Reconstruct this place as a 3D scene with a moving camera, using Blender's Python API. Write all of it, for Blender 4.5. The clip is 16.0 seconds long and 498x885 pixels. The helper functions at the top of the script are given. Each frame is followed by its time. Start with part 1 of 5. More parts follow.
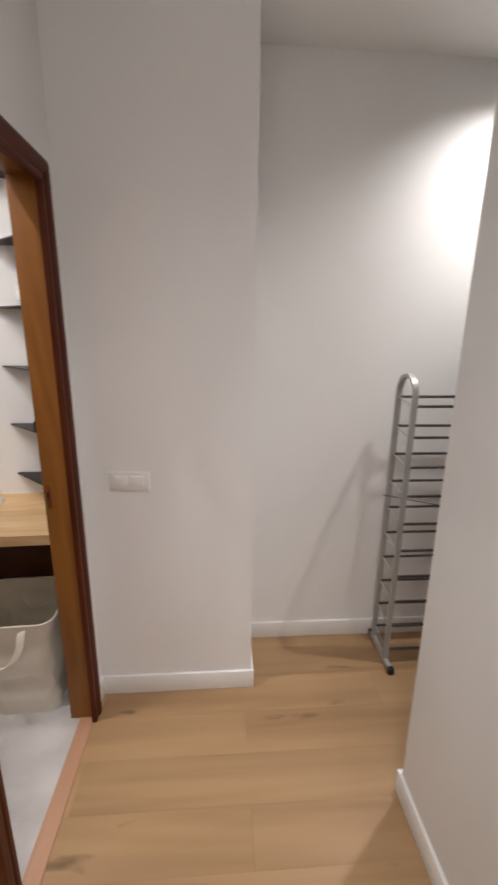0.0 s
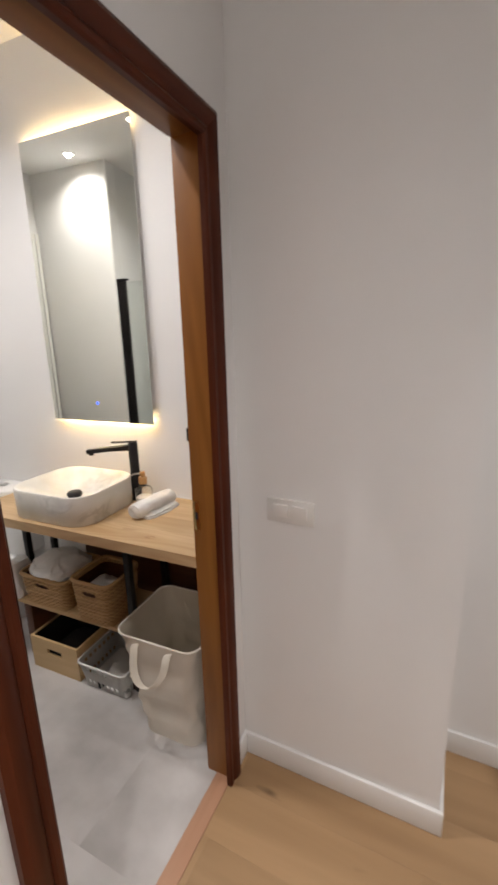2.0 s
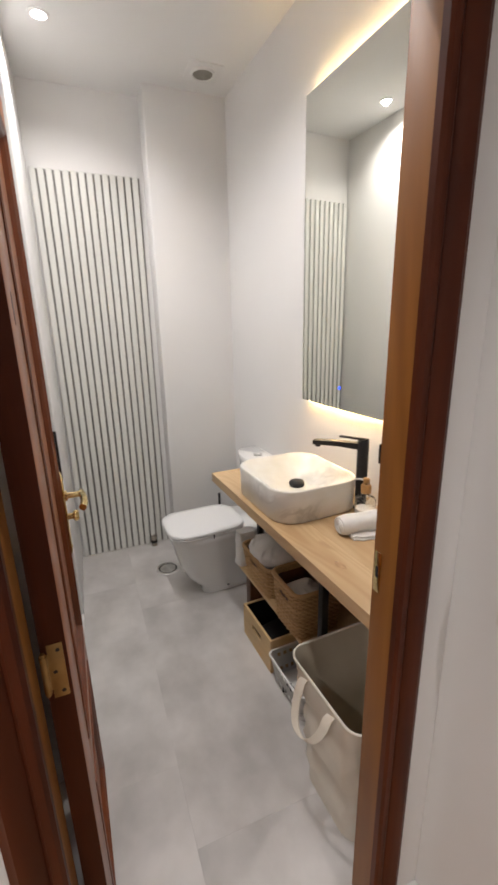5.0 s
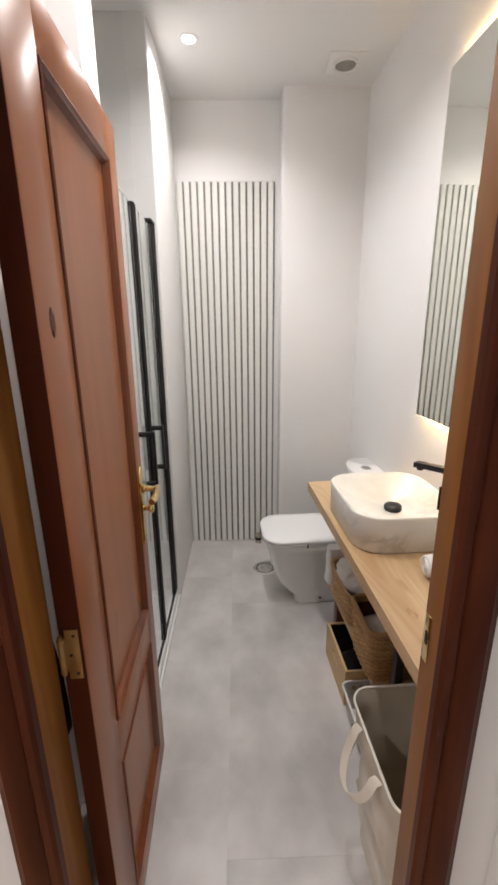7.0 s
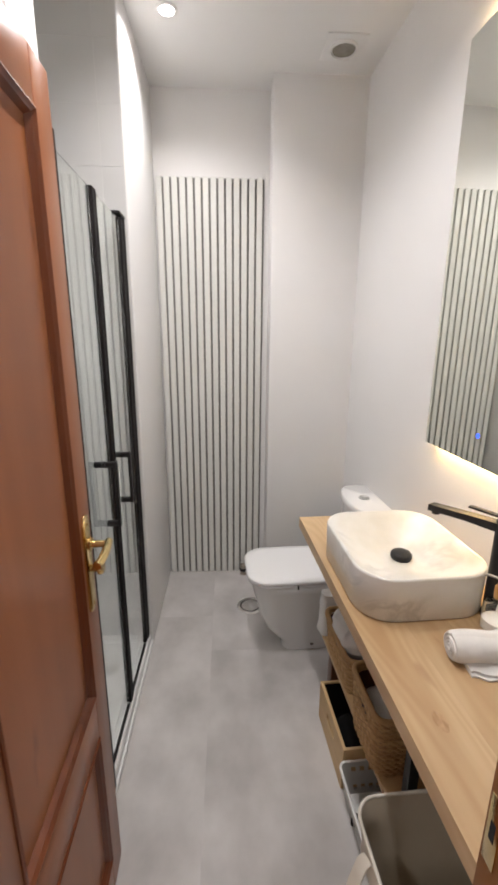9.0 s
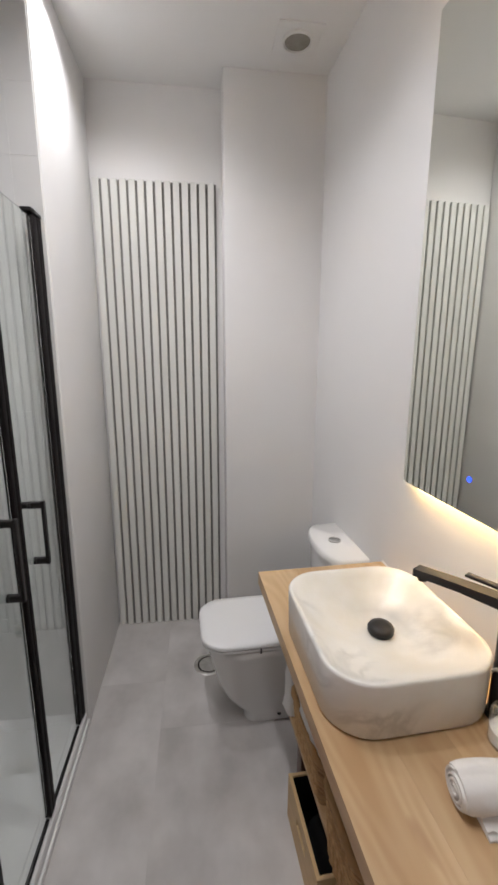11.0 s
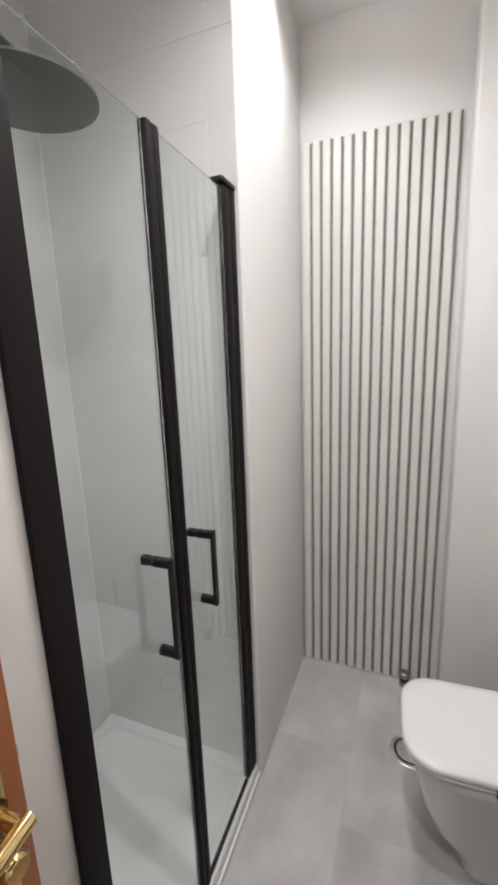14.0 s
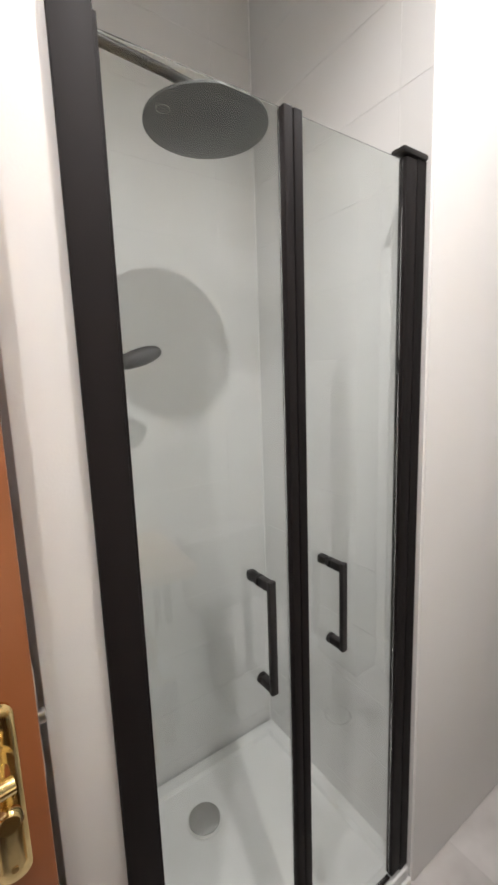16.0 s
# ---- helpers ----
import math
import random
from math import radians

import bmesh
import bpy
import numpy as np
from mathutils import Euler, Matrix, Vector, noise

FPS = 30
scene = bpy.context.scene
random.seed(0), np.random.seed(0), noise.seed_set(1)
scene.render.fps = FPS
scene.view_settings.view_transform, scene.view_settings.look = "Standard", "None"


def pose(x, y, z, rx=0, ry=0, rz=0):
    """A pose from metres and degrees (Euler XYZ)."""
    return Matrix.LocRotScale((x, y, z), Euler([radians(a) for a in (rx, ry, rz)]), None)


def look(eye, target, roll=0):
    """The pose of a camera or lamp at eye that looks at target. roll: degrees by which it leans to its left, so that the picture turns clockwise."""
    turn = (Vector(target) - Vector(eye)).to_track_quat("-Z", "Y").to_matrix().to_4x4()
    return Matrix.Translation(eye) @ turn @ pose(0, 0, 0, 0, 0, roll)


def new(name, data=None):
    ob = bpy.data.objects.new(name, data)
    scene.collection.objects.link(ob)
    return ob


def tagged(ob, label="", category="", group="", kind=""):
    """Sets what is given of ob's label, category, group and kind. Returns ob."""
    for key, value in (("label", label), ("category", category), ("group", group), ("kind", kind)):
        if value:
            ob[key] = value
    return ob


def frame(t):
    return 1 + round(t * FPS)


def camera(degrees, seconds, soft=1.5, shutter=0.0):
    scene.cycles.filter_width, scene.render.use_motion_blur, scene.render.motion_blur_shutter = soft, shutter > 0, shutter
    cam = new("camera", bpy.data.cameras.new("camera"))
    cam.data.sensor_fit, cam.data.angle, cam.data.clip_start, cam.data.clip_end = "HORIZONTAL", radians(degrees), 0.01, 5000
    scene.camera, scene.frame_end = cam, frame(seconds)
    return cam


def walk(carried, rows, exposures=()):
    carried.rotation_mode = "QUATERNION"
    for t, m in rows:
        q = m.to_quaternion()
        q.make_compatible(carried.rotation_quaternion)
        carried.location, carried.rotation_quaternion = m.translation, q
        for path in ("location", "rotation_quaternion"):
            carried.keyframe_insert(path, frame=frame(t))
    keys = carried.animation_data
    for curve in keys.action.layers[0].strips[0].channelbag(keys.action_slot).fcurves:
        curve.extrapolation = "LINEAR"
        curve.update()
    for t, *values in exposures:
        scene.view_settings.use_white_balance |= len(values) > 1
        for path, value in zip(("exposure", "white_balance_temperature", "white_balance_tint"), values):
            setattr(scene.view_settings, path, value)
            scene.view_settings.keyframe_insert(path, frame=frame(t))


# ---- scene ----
cam = camera(62.2, 16.0, 2.8, 0.5)
PATH = [
    (0, (-0.819, 2.728, 1.59), (-0.679, 4.659, 1.080), 0.7),
    (0.5, (-0.821, 2.798, 1.566), (-0.957, 4.733, 1.08), -0.1),
    (1, (-0.755, 2.912, 1.562), (-1.151, 4.812, 1.081), -0.5),
    (1.5, (-0.734, 3.018, 1.553), (-1.36, 4.855, 1.07), -0.8),
    (2, (-0.765, 3.168, 1.536), (-1.616, 4.915, 1.062), -1.4),
    (2.5, (-0.801, 3.289, 1.534), (-1.881, 4.908, 1.072), -1.5),
    (3, (-0.821, 3.371, 1.536), (-2.102, 4.834, 1.067), -1.5),
    (3.5, (-0.801, 3.462, 1.543), (-2.266, 4.736, 1.062), -1.2),
    (4, (-0.795, 3.521, 1.544), (-2.407, 4.592, 1.04), -1.0),
    (4.5, (-0.793, 3.576, 1.536), (-2.51, 4.457, 1.012), -1.2),
    (5, (-0.822, 3.641, 1.521), (-2.613, 4.347, 0.981), -1.3),
    (7.5, (-0.853, 3.875, 1.546), (-2.781, 3.841, 1.016), -0.2),
    (8, (-0.924, 3.889, 1.539), (-2.853, 3.83, 1.015), 0.0),
    (8.5, (-1.043, 3.867, 1.551), (-2.974, 3.892, 1.029), 0.4),
    (9, (-1.116, 3.878, 1.547), (-3.051, 3.982, 1.054), 0.4),
    (9.5, (-1.177, 3.907, 1.549), (-3.115, 4.113, 1.103), 0.5),
    (9.7, (-1.202, 3.94, 1.558), (-3.141, 4.167, 1.127), 0.6),
    (11.8, (-1.519, 3.984, 1.544), (-3.47, 4.198, 1.161), -0.3),
    (12, (-1.548, 3.966, 1.541), (-3.504, 4.14, 1.158), -0.5),
    (12.5, (-1.592, 3.917, 1.542), (-3.555, 3.959, 1.157), -0.6),
    (13, (-1.634, 3.893, 1.541), (-3.589, 3.737, 1.148), -0.9),
    (13.5, (-1.698, 3.912, 1.545), (-3.615, 3.5, 1.146), -1.4),
    (14, (-1.79, 3.954, 1.546), (-3.61, 3.231, 1.14), -2.1),
    (14.5, (-1.869, 3.994, 1.544), (-3.54, 2.971, 1.144), -2.4),
    (15, (-1.929, 4.042, 1.535), (-3.413, 2.758, 1.152), -2.3),
    (15.5, (-1.988, 4.064, 1.53), (-3.266, 2.569, 1.169), -2.1),
    (16, (-2.028, 4.086, 1.519), (-3.136, 2.449, 1.215), -2.0),
]
walk(cam, [(t, look(eye, target, roll)) for t, eye, target, roll in PATH],
     [(0, 0.12, 6650, 11), (1.5, 0.08, 6650, 11), (3, -0.1, 6650, 11), (5, 0.05, 6650, 11), (7.5, 0.16, 6600, 12), (9.5, 0.0, 6550, 12), (12, -0.36, 6250, 11), (13, -0.11, 6280, 10.5), (14.5, 0.20, 6450, 10.5), (16, 0.36, 6600, 11)])

# ---- world and lights ----
world = bpy.data.worlds.new("world")
scene.world = world
world.use_nodes = True
world.node_tree.nodes["Background"].inputs[0].default_value = (0.8, 0.85, 1.0, 1)
world.node_tree.nodes["Background"].inputs[1].default_value = 0.02

CEIL_B, CEIL_H = 2.80, 2.655


def downlight(x, y, z, watts, colour, spread=115, blend=0.6, radius=0.03):
    d = bpy.data.lights.new("downlight_beam", "SPOT")
    d.energy, d.color, d.spot_size, d.spot_blend, d.shadow_soft_size = watts, colour, radians(spread), blend, radius
    ob = new("downlight_beam", d)
    ob.matrix_world = look((x, y, z - 0.014), (x, y, 0))
    return ob


COOL, NEUTRAL = (0.985, 0.965, 0.957), (0.975, 0.945, 0.945)
BATH_SPOTS = [(-3.13, 3.648), (-2.47, 3.85), (-1.86, 3.917)]
HALL_SPOTS = [(-0.72, 2.55), (0.42, 4.30), (-0.75, 1.5)]
for (sx, sy), watts, spread in zip(BATH_SPOTS, (25, 41, 37), (146, 148, 146)):
    downlight(sx, sy, CEIL_B, watts, COOL, spread, 0.95, 0.012)
downlight(*HALL_SPOTS[0], CEIL_H, 70, NEUTRAL, 160, 1.0, 0.05)
downlight(*HALL_SPOTS[1], CEIL_H, 76, COOL, 142, 1.0)
downlight(*HALL_SPOTS[2], CEIL_H, 80, NEUTRAL, 160, 1.0, 0.05)


# ---- materials ----
def material(name, colour, rough=0.5, metal=0.0, second=None, scale=6.0, detail=6.0, stretch=(1, 1, 1), bump=0.0,
             bump_scale=60.0, rough_var=0.0, coat=0.0, per_piece=0.0, spec=0.5, ramp=(0.35, 0.65)):
    """Surface with large stains between two colours, fine relief, and a small shift of tone from piece to piece."""
    m = bpy.data.materials.new(name)
    m.use_nodes = True
    t = m.node_tree
    b = t.nodes["Principled BSDF"]
    b.inputs["Roughness"].default_value, b.inputs["Metallic"].default_value = rough, metal
    b.inputs["Coat Weight"].default_value, b.inputs["Specular IOR Level"].default_value = coat, spec
    b.inputs["Coat Roughness"].default_value = 0.12
    b.inputs["Base Color"].default_value = (*colour, 1)
    co = t.nodes.new("ShaderNodeTexCoord")
    mp = t.nodes.new("ShaderNodeMapping")
    mp.inputs["Scale"].default_value = stretch
    t.links.new(co.outputs["Object"], mp.inputs["Vector"])
    vec = mp.outputs["Vector"]
    if per_piece:
        info = t.nodes.new("ShaderNodeObjectInfo")
        mul = t.nodes.new("ShaderNodeMath")
        mul.operation, mul.inputs[1].default_value = "MULTIPLY", 37.0
        t.links.new(info.outputs["Random"], mul.inputs[0])
        add = t.nodes.new("ShaderNodeVectorMath")
        add.operation = "ADD"
        t.links.new(vec, add.inputs[0])
        t.links.new(mul.outputs[0], add.inputs[1])
        vec = add.outputs[0]
    if second:
        n = t.nodes.new("ShaderNodeTexNoise")
        n.inputs["Scale"].default_value, n.inputs["Detail"].default_value = scale, detail
        t.links.new(vec, n.inputs["Vector"])
        r = t.nodes.new("ShaderNodeValToRGB")
        r.color_ramp.elements[0].position, r.color_ramp.elements[1].position = ramp
        r.color_ramp.elements[0].color, r.color_ramp.elements[1].color = (*colour, 1), (*second, 1)
        t.links.new(n.outputs["Fac"], r.inputs["Fac"])
        out = r.outputs["Color"]
        if per_piece:
            hsv = t.nodes.new("ShaderNodeHueSaturation")
            rng = t.nodes.new("ShaderNodeMapRange")
            rng.inputs["To Min"].default_value, rng.inputs["To Max"].default_value = 1 - per_piece, 1 + per_piece
            t.links.new(info.outputs["Random"], rng.inputs["Value"])
            t.links.new(rng.outputs["Result"], hsv.inputs["Value"])
            t.links.new(out, hsv.inputs["Color"])
            out = hsv.outputs["Color"]
        t.links.new(out, b.inputs["Base Color"])
        if rough_var:
            rr = t.nodes.new("ShaderNodeMapRange")
            rr.inputs["To Min"].default_value, rr.inputs["To Max"].default_value = rough - rough_var, rough + rough_var
            t.links.new(n.outputs["Fac"], rr.inputs["Value"])
            t.links.new(rr.outputs["Result"], b.inputs["Roughness"])
    if bump:
        n2 = t.nodes.new("ShaderNodeTexNoise")
        n2.inputs["Scale"].default_value, n2.inputs["Detail"].default_value = bump_scale, 4
        t.links.new(vec, n2.inputs["Vector"])
        bp = t.nodes.new("ShaderNodeBump")
        bp.inputs["Strength"].default_value, bp.inputs["Distance"].default_value = bump, 0.002
        t.links.new(n2.outputs["Fac"], bp.inputs["Height"])
        t.links.new(bp.outputs["Normal"], b.inputs["Normal"])
    return m


def wood(name, dark, light, along="x", rings=14.0, rough=0.4, coat=0.0, per_piece=0.0, knots=None, bump=0.1, figure=0.06, spec=0.5, arch=0.0):
    """Board with long drawn-out figure, fine pores and a few knots."""
    m = bpy.data.materials.new(name)
    m.use_nodes = True
    t = m.node_tree
    b = t.nodes["Principled BSDF"]
    b.inputs["Roughness"].default_value, b.inputs["Coat Weight"].default_value = rough, coat
    b.inputs["Coat Roughness"].default_value, b.inputs["Specular IOR Level"].default_value = 0.15, spec
    co = t.nodes.new("ShaderNodeTexCoord")
    info = t.nodes.new("ShaderNodeObjectInfo")
    mul = t.nodes.new("ShaderNodeMath")
    mul.operation, mul.inputs[1].default_value = "MULTIPLY", 41.0 if per_piece else 0.0
    t.links.new(info.outputs["Random"], mul.inputs[0])
    add = t.nodes.new("ShaderNodeVectorMath")
    t.links.new(co.outputs["Object"], add.inputs[0])
    t.links.new(mul.outputs[0], add.inputs[1])
    mp = t.nodes.new("ShaderNodeMapping")
    mp.inputs["Scale"].default_value = {"x": (0.09, 1, 1), "y": (1, 0.09, 1), "z": (1, 1, 0.09)}[along]
    t.links.new(add.outputs[0], mp.inputs["Vector"])
    n = t.nodes.new("ShaderNodeTexNoise")
    n.inputs["Scale"].default_value, n.inputs["Detail"].default_value, n.inputs["Distortion"].default_value = rings, 8, 0.6
    t.links.new(mp.outputs["Vector"], n.inputs["Vector"])
    r = t.nodes.new("ShaderNodeValToRGB")
    r.color_ramp.elements[0].position, r.color_ramp.elements[1].position = 0.3, 0.68
    r.color_ramp.elements[0].color, r.color_ramp.elements[1].color = (*dark, 1), (*light, 1)
    low = t.nodes.new("ShaderNodeTexNoise")
    low.inputs["Scale"].default_value, low.inputs["Detail"].default_value, low.inputs["Distortion"].default_value = rings * 0.45, 1.5, 0.3
    t.links.new(mp.outputs["Vector"], low.inputs["Vector"])
    if arch:
        ma = t.nodes.new("ShaderNodeMapping")
        ma.inputs["Scale"].default_value = {"x": (arch, 1, 1), "y": (1, arch, 1), "z": (1, 1, arch)}[along]
        t.links.new(add.outputs[0], ma.inputs["Vector"])
        t.links.new(ma.outputs["Vector"], low.inputs["Vector"])
    many = t.nodes.new("ShaderNodeMath")
    many.operation, many.inputs[1].default_value = "MULTIPLY", 210.0 if arch else 55.0
    t.links.new(low.outputs["Fac"], many.inputs[0])
    wave = t.nodes.new("ShaderNodeMath")
    wave.operation = "SINE"
    t.links.new(many.outputs[0], wave.inputs[0])
    some = t.nodes.new("ShaderNodeMath")
    some.operation, some.inputs[1].default_value = "MULTIPLY_ADD", figure
    t.links.new(wave.outputs[0], some.inputs[0])
    t.links.new(n.outputs["Fac"], some.inputs[2])
    t.links.new(some.outputs[0], r.inputs["Fac"])
    out = r.outputs["Color"]
    if knots:
        mk = t.nodes.new("ShaderNodeMapping")
        mk.inputs["Scale"].default_value = {"x": (0.35, 1, 1), "y": (1, 0.35, 1), "z": (1, 1, 0.35)}[along]
        t.links.new(add.outputs[0], mk.inputs["Vector"])
        v = t.nodes.new("ShaderNodeTexNoise")
        v.inputs["Scale"].default_value, v.inputs["Detail"].default_value = 9.0, 3
        t.links.new(mk.outputs["Vector"], v.inputs["Vector"])
        kr = t.nodes.new("ShaderNodeValToRGB")
        kr.color_ramp.elements[0].position, kr.color_ramp.elements[1].position = 0.67, 0.76
        t.links.new(v.outputs["Fac"], kr.inputs["Fac"])
        mx = t.nodes.new("ShaderNodeMix")
        mx.data_type = "RGBA"
        mx.inputs["B"].default_value = (*knots, 1)
        t.links.new(kr.outputs["Color"], mx.inputs["Factor"])
        t.links.new(out, mx.inputs["A"])
        out = mx.outputs["Result"]
    if per_piece:
        hsv = t.nodes.new("ShaderNodeHueSaturation")
        rng = t.nodes.new("ShaderNodeMapRange")
        rng.inputs["To Min"].default_value, rng.inputs["To Max"].default_value = 1 - per_piece, 1 + per_piece
        t.links.new(info.outputs["Random"], rng.inputs["Value"])
        t.links.new(rng.outputs["Result"], hsv.inputs["Value"])
        t.links.new(out, hsv.inputs["Color"])
        out = hsv.outputs["Color"]
    t.links.new(out, b.inputs["Base Color"])
    fine = t.nodes.new("ShaderNodeTexNoise")
    fine.inputs["Scale"].default_value, fine.inputs["Detail"].default_value = 160, 2
    t.links.new(mp.outputs["Vector"], fine.inputs["Vector"])
    bp = t.nodes.new("ShaderNodeBump")
    bp.inputs["Strength"].default_value, bp.inputs["Distance"].default_value = bump, 0.001
    t.links.new(fine.outputs["Fac"], bp.inputs["Height"])
    t.links.new(bp.outputs["Normal"], b.inputs["Normal"])
    return m


def marble(name):
    m = material(name, (0.70, 0.665, 0.585), 0.28, second=(0.80, 0.785, 0.745), scale=6, coat=0.15, ramp=(0.32, 0.6))
    t = m.node_tree
    b = t.nodes["Principled BSDF"]
    base = b.inputs["Base Color"].links[0].from_socket
    co = t.nodes.new("ShaderNodeTexCoord")
    n = t.nodes.new("ShaderNodeTexNoise")
    n.inputs["Scale"].default_value, n.inputs["Detail"].default_value, n.inputs["Distortion"].default_value = 4.6, 6, 0.9
    t.links.new(co.outputs["Object"], n.inputs["Vector"])
    sub = t.nodes.new("ShaderNodeMath")
    sub.operation, sub.inputs[1].default_value = "SUBTRACT", 0.5
    t.links.new(n.outputs["Fac"], sub.inputs[0])
    ab = t.nodes.new("ShaderNodeMath")
    ab.operation = "ABSOLUTE"
    t.links.new(sub.outputs[0], ab.inputs[0])
    r = t.nodes.new("ShaderNodeValToRGB")
    r.color_ramp.elements[0].position, r.color_ramp.elements[1].position = 0.0, 0.06
    r.color_ramp.elements[0].color, r.color_ramp.elements[1].color = (0.48, 0.48, 0.48, 1), (0, 0, 0, 1)
    t.links.new(ab.outputs[0], r.inputs["Fac"])
    patch = t.nodes.new("ShaderNodeTexNoise")
    patch.inputs["Scale"].default_value = 6.5
    t.links.new(co.outputs["Object"], patch.inputs["Vector"])
    pr = t.nodes.new("ShaderNodeValToRGB")
    pr.color_ramp.elements[0].position, pr.color_ramp.elements[1].position = 0.50, 0.72
    t.links.new(patch.outputs["Fac"], pr.inputs["Fac"])
    mu = t.nodes.new("ShaderNodeMath")
    mu.operation = "MULTIPLY"
    t.links.new(r.outputs["Color"], mu.inputs[0])
    t.links.new(pr.outputs["Color"], mu.inputs[1])
    mx = t.nodes.new("ShaderNodeMix")
    mx.data_type = "RGBA"
    mx.inputs["B"].default_value = (0.33, 0.32, 0.29, 1)
    t.links.new(mu.outputs[0], mx.inputs["Factor"])
    t.links.new(base, mx.inputs["A"])
    t.links.new(mx.outputs["Result"], b.inputs["Base Color"])
    return m


def wicker_material(name):
    m = bpy.data.materials.new(name)
    m.use_nodes = True
    t = m.node_tree
    b = t.nodes["Principled BSDF"]
    b.inputs["Roughness"].default_value = 0.65
    g = t.nodes.new("ShaderNodeNewGeometry")
    r = t.nodes.new("ShaderNodeValToRGB")
    r.color_ramp.elements[0].color, r.color_ramp.elements[1].color = (0.36, 0.205, 0.08, 1), (0.56, 0.355, 0.16, 1)
    t.links.new(g.outputs["Random Per Island"], r.inputs["Fac"])
    t.links.new(r.outputs["Color"], b.inputs["Base Color"])
    return m


def glowing(name, colour, strength):
    m = bpy.data.materials.new(name)
    m.use_nodes = True
    b = m.node_tree.nodes["Principled BSDF"]
    b.inputs["Base Color"].default_value = (*colour, 1)
    b.inputs["Emission Color"].default_value = (*colour, 1)
    b.inputs["Emission Strength"].default_value = strength
    return m


def glass(name, tint=(0.93, 0.97, 0.95), rough=0.0):
    m = bpy.data.materials.new(name)
    m.use_nodes = True
    t = m.node_tree
    b = t.nodes["Principled BSDF"]
    b.inputs["Base Color"].default_value = (*tint, 1)
    b.inputs["Transmission Weight"].default_value, b.inputs["Roughness"].default_value = 1.0, rough
    b.inputs["IOR"].default_value = 1.5
    return m


PLASTER = material("wall_paint", (0.78, 0.77, 0.76), 0.75, second=(0.81, 0.80, 0.79), scale=1.6, bump=0.12, bump_scale=220)
CEILING = material("ceiling_paint", (0.78, 0.775, 0.765), 0.85, second=(0.80, 0.795, 0.785), scale=1.2, bump=0.08, bump_scale=200)
WHITE_GLOSS = material("white_lacquer", (0.80, 0.79, 0.77), 0.38, second=(0.77, 0.76, 0.74), scale=4)
OAK_FLOOR = wood("oak_laminate", (0.285, 0.168, 0.080), (0.405, 0.252, 0.129), "x", 7, 0.42, 0, 0.04, (0.15, 0.085, 0.04), 0.1, 0.04)
SUBFLOOR = material("dark_joint", (0.26, 0.17, 0.085), 0.9)
CONCRETE_TILE = material("concrete_look_tile", (0.40, 0.378, 0.363), 0.36, second=(0.60, 0.575, 0.557), scale=4.2, detail=7, stretch=(1.0, 1.15, 1), bump=0.05,
                         bump_scale=90, rough_var=0.08, per_piece=0.03, ramp=(0.3, 0.7))
GROUT = material("grey_grout", (0.44, 0.42, 0.40), 0.8)
WALL_TILE = material("satin_white_tile", (0.69, 0.685, 0.675), 0.24, second=(0.72, 0.715, 0.705), scale=3, per_piece=0.012)
WALL_GROUT = material("white_grout", (0.88, 0.875, 0.86), 0.8)
MAHOGANY = wood("varnished_mahogany", (0.045, 0.0085, 0.0030), (0.090, 0.020, 0.0065), "z", 16, 0.45, 0.0, spec=0.18)
MAHOGANY_X = wood("varnished_mahogany_cross", (0.045, 0.0085, 0.0030), (0.090, 0.020, 0.0065), "y", 16, 0.45, 0.0, spec=0.18)
JAMB_WOOD = wood("honey_varnished_wood", (0.185, 0.068, 0.014), (0.29, 0.120, 0.026), "z", 12, 0.45, 0.0, spec=0.2)
JAMB_WOOD_Y = wood("honey_varnished_wood_cross", (0.185, 0.068, 0.014), (0.29, 0.120, 0.026), "y", 12, 0.45, 0.0, spec=0.2)
LEAF_MOULD = wood("varnished_moulding", (0.115, 0.030, 0.011), (0.175, 0.050, 0.019), "z", 9, 0.3, 0.22, spec=0.3)
LEAF_WOOD = wood("varnished_door_wood", (0.240, 0.078, 0.028), (0.335, 0.119, 0.045), "z", 7, 0.34, 0.12, 0, (0.18, 0.054, 0.024), 0.06, 0.03, 0.3)
LEAF_KNOT = material("dark_knot", (0.13, 0.042, 0.018), 0.35, second=(0.06, 0.019, 0.009), scale=45, stretch=(1, 1, 0.4), spec=0.08)
THRESHOLD = wood("threshold_wood", (0.42, 0.22, 0.13), (0.52, 0.30, 0.19), "y", 14, 0.5)
COUNTER_WOOD = wood("oiled_oak_stave", (0.44, 0.275, 0.135), (0.61, 0.435, 0.25), "x", 9, 0.42, 0, 0.05, (0.34, 0.19, 0.09), 0.1, 0.05, 0.5, 0.16)
SHELF_PINE = wood("pine_shelf", (0.48, 0.30, 0.14), (0.60, 0.40, 0.20), "x", 10, 0.5)
BOX_PLY = wood("birch_box", (0.50, 0.33, 0.15), (0.62, 0.43, 0.22), "x", 9, 0.5)
# stained wood; also the painted shade inside the wicker baskets
DARK_WOOD_AND_SHADE = wood("dark_stained_wood_and_shade", (0.07, 0.022, 0.009), (0.125, 0.045, 0.018), "x", 12, 0.4)
OAK_KNOT = material("oak_knot", (0.36, 0.205, 0.095), 0.42, second=(0.50, 0.32, 0.165), scale=55, detail=4, stretch=(0.6, 1.4, 1), ramp=(0.42, 0.6))
MARBLE = marble("cream_marble")
BLACK = material("matt_black_metal", (0.012, 0.011, 0.011), 0.42, 0.0, second=(0.018, 0.016, 0.016), scale=30, spec=0.35)
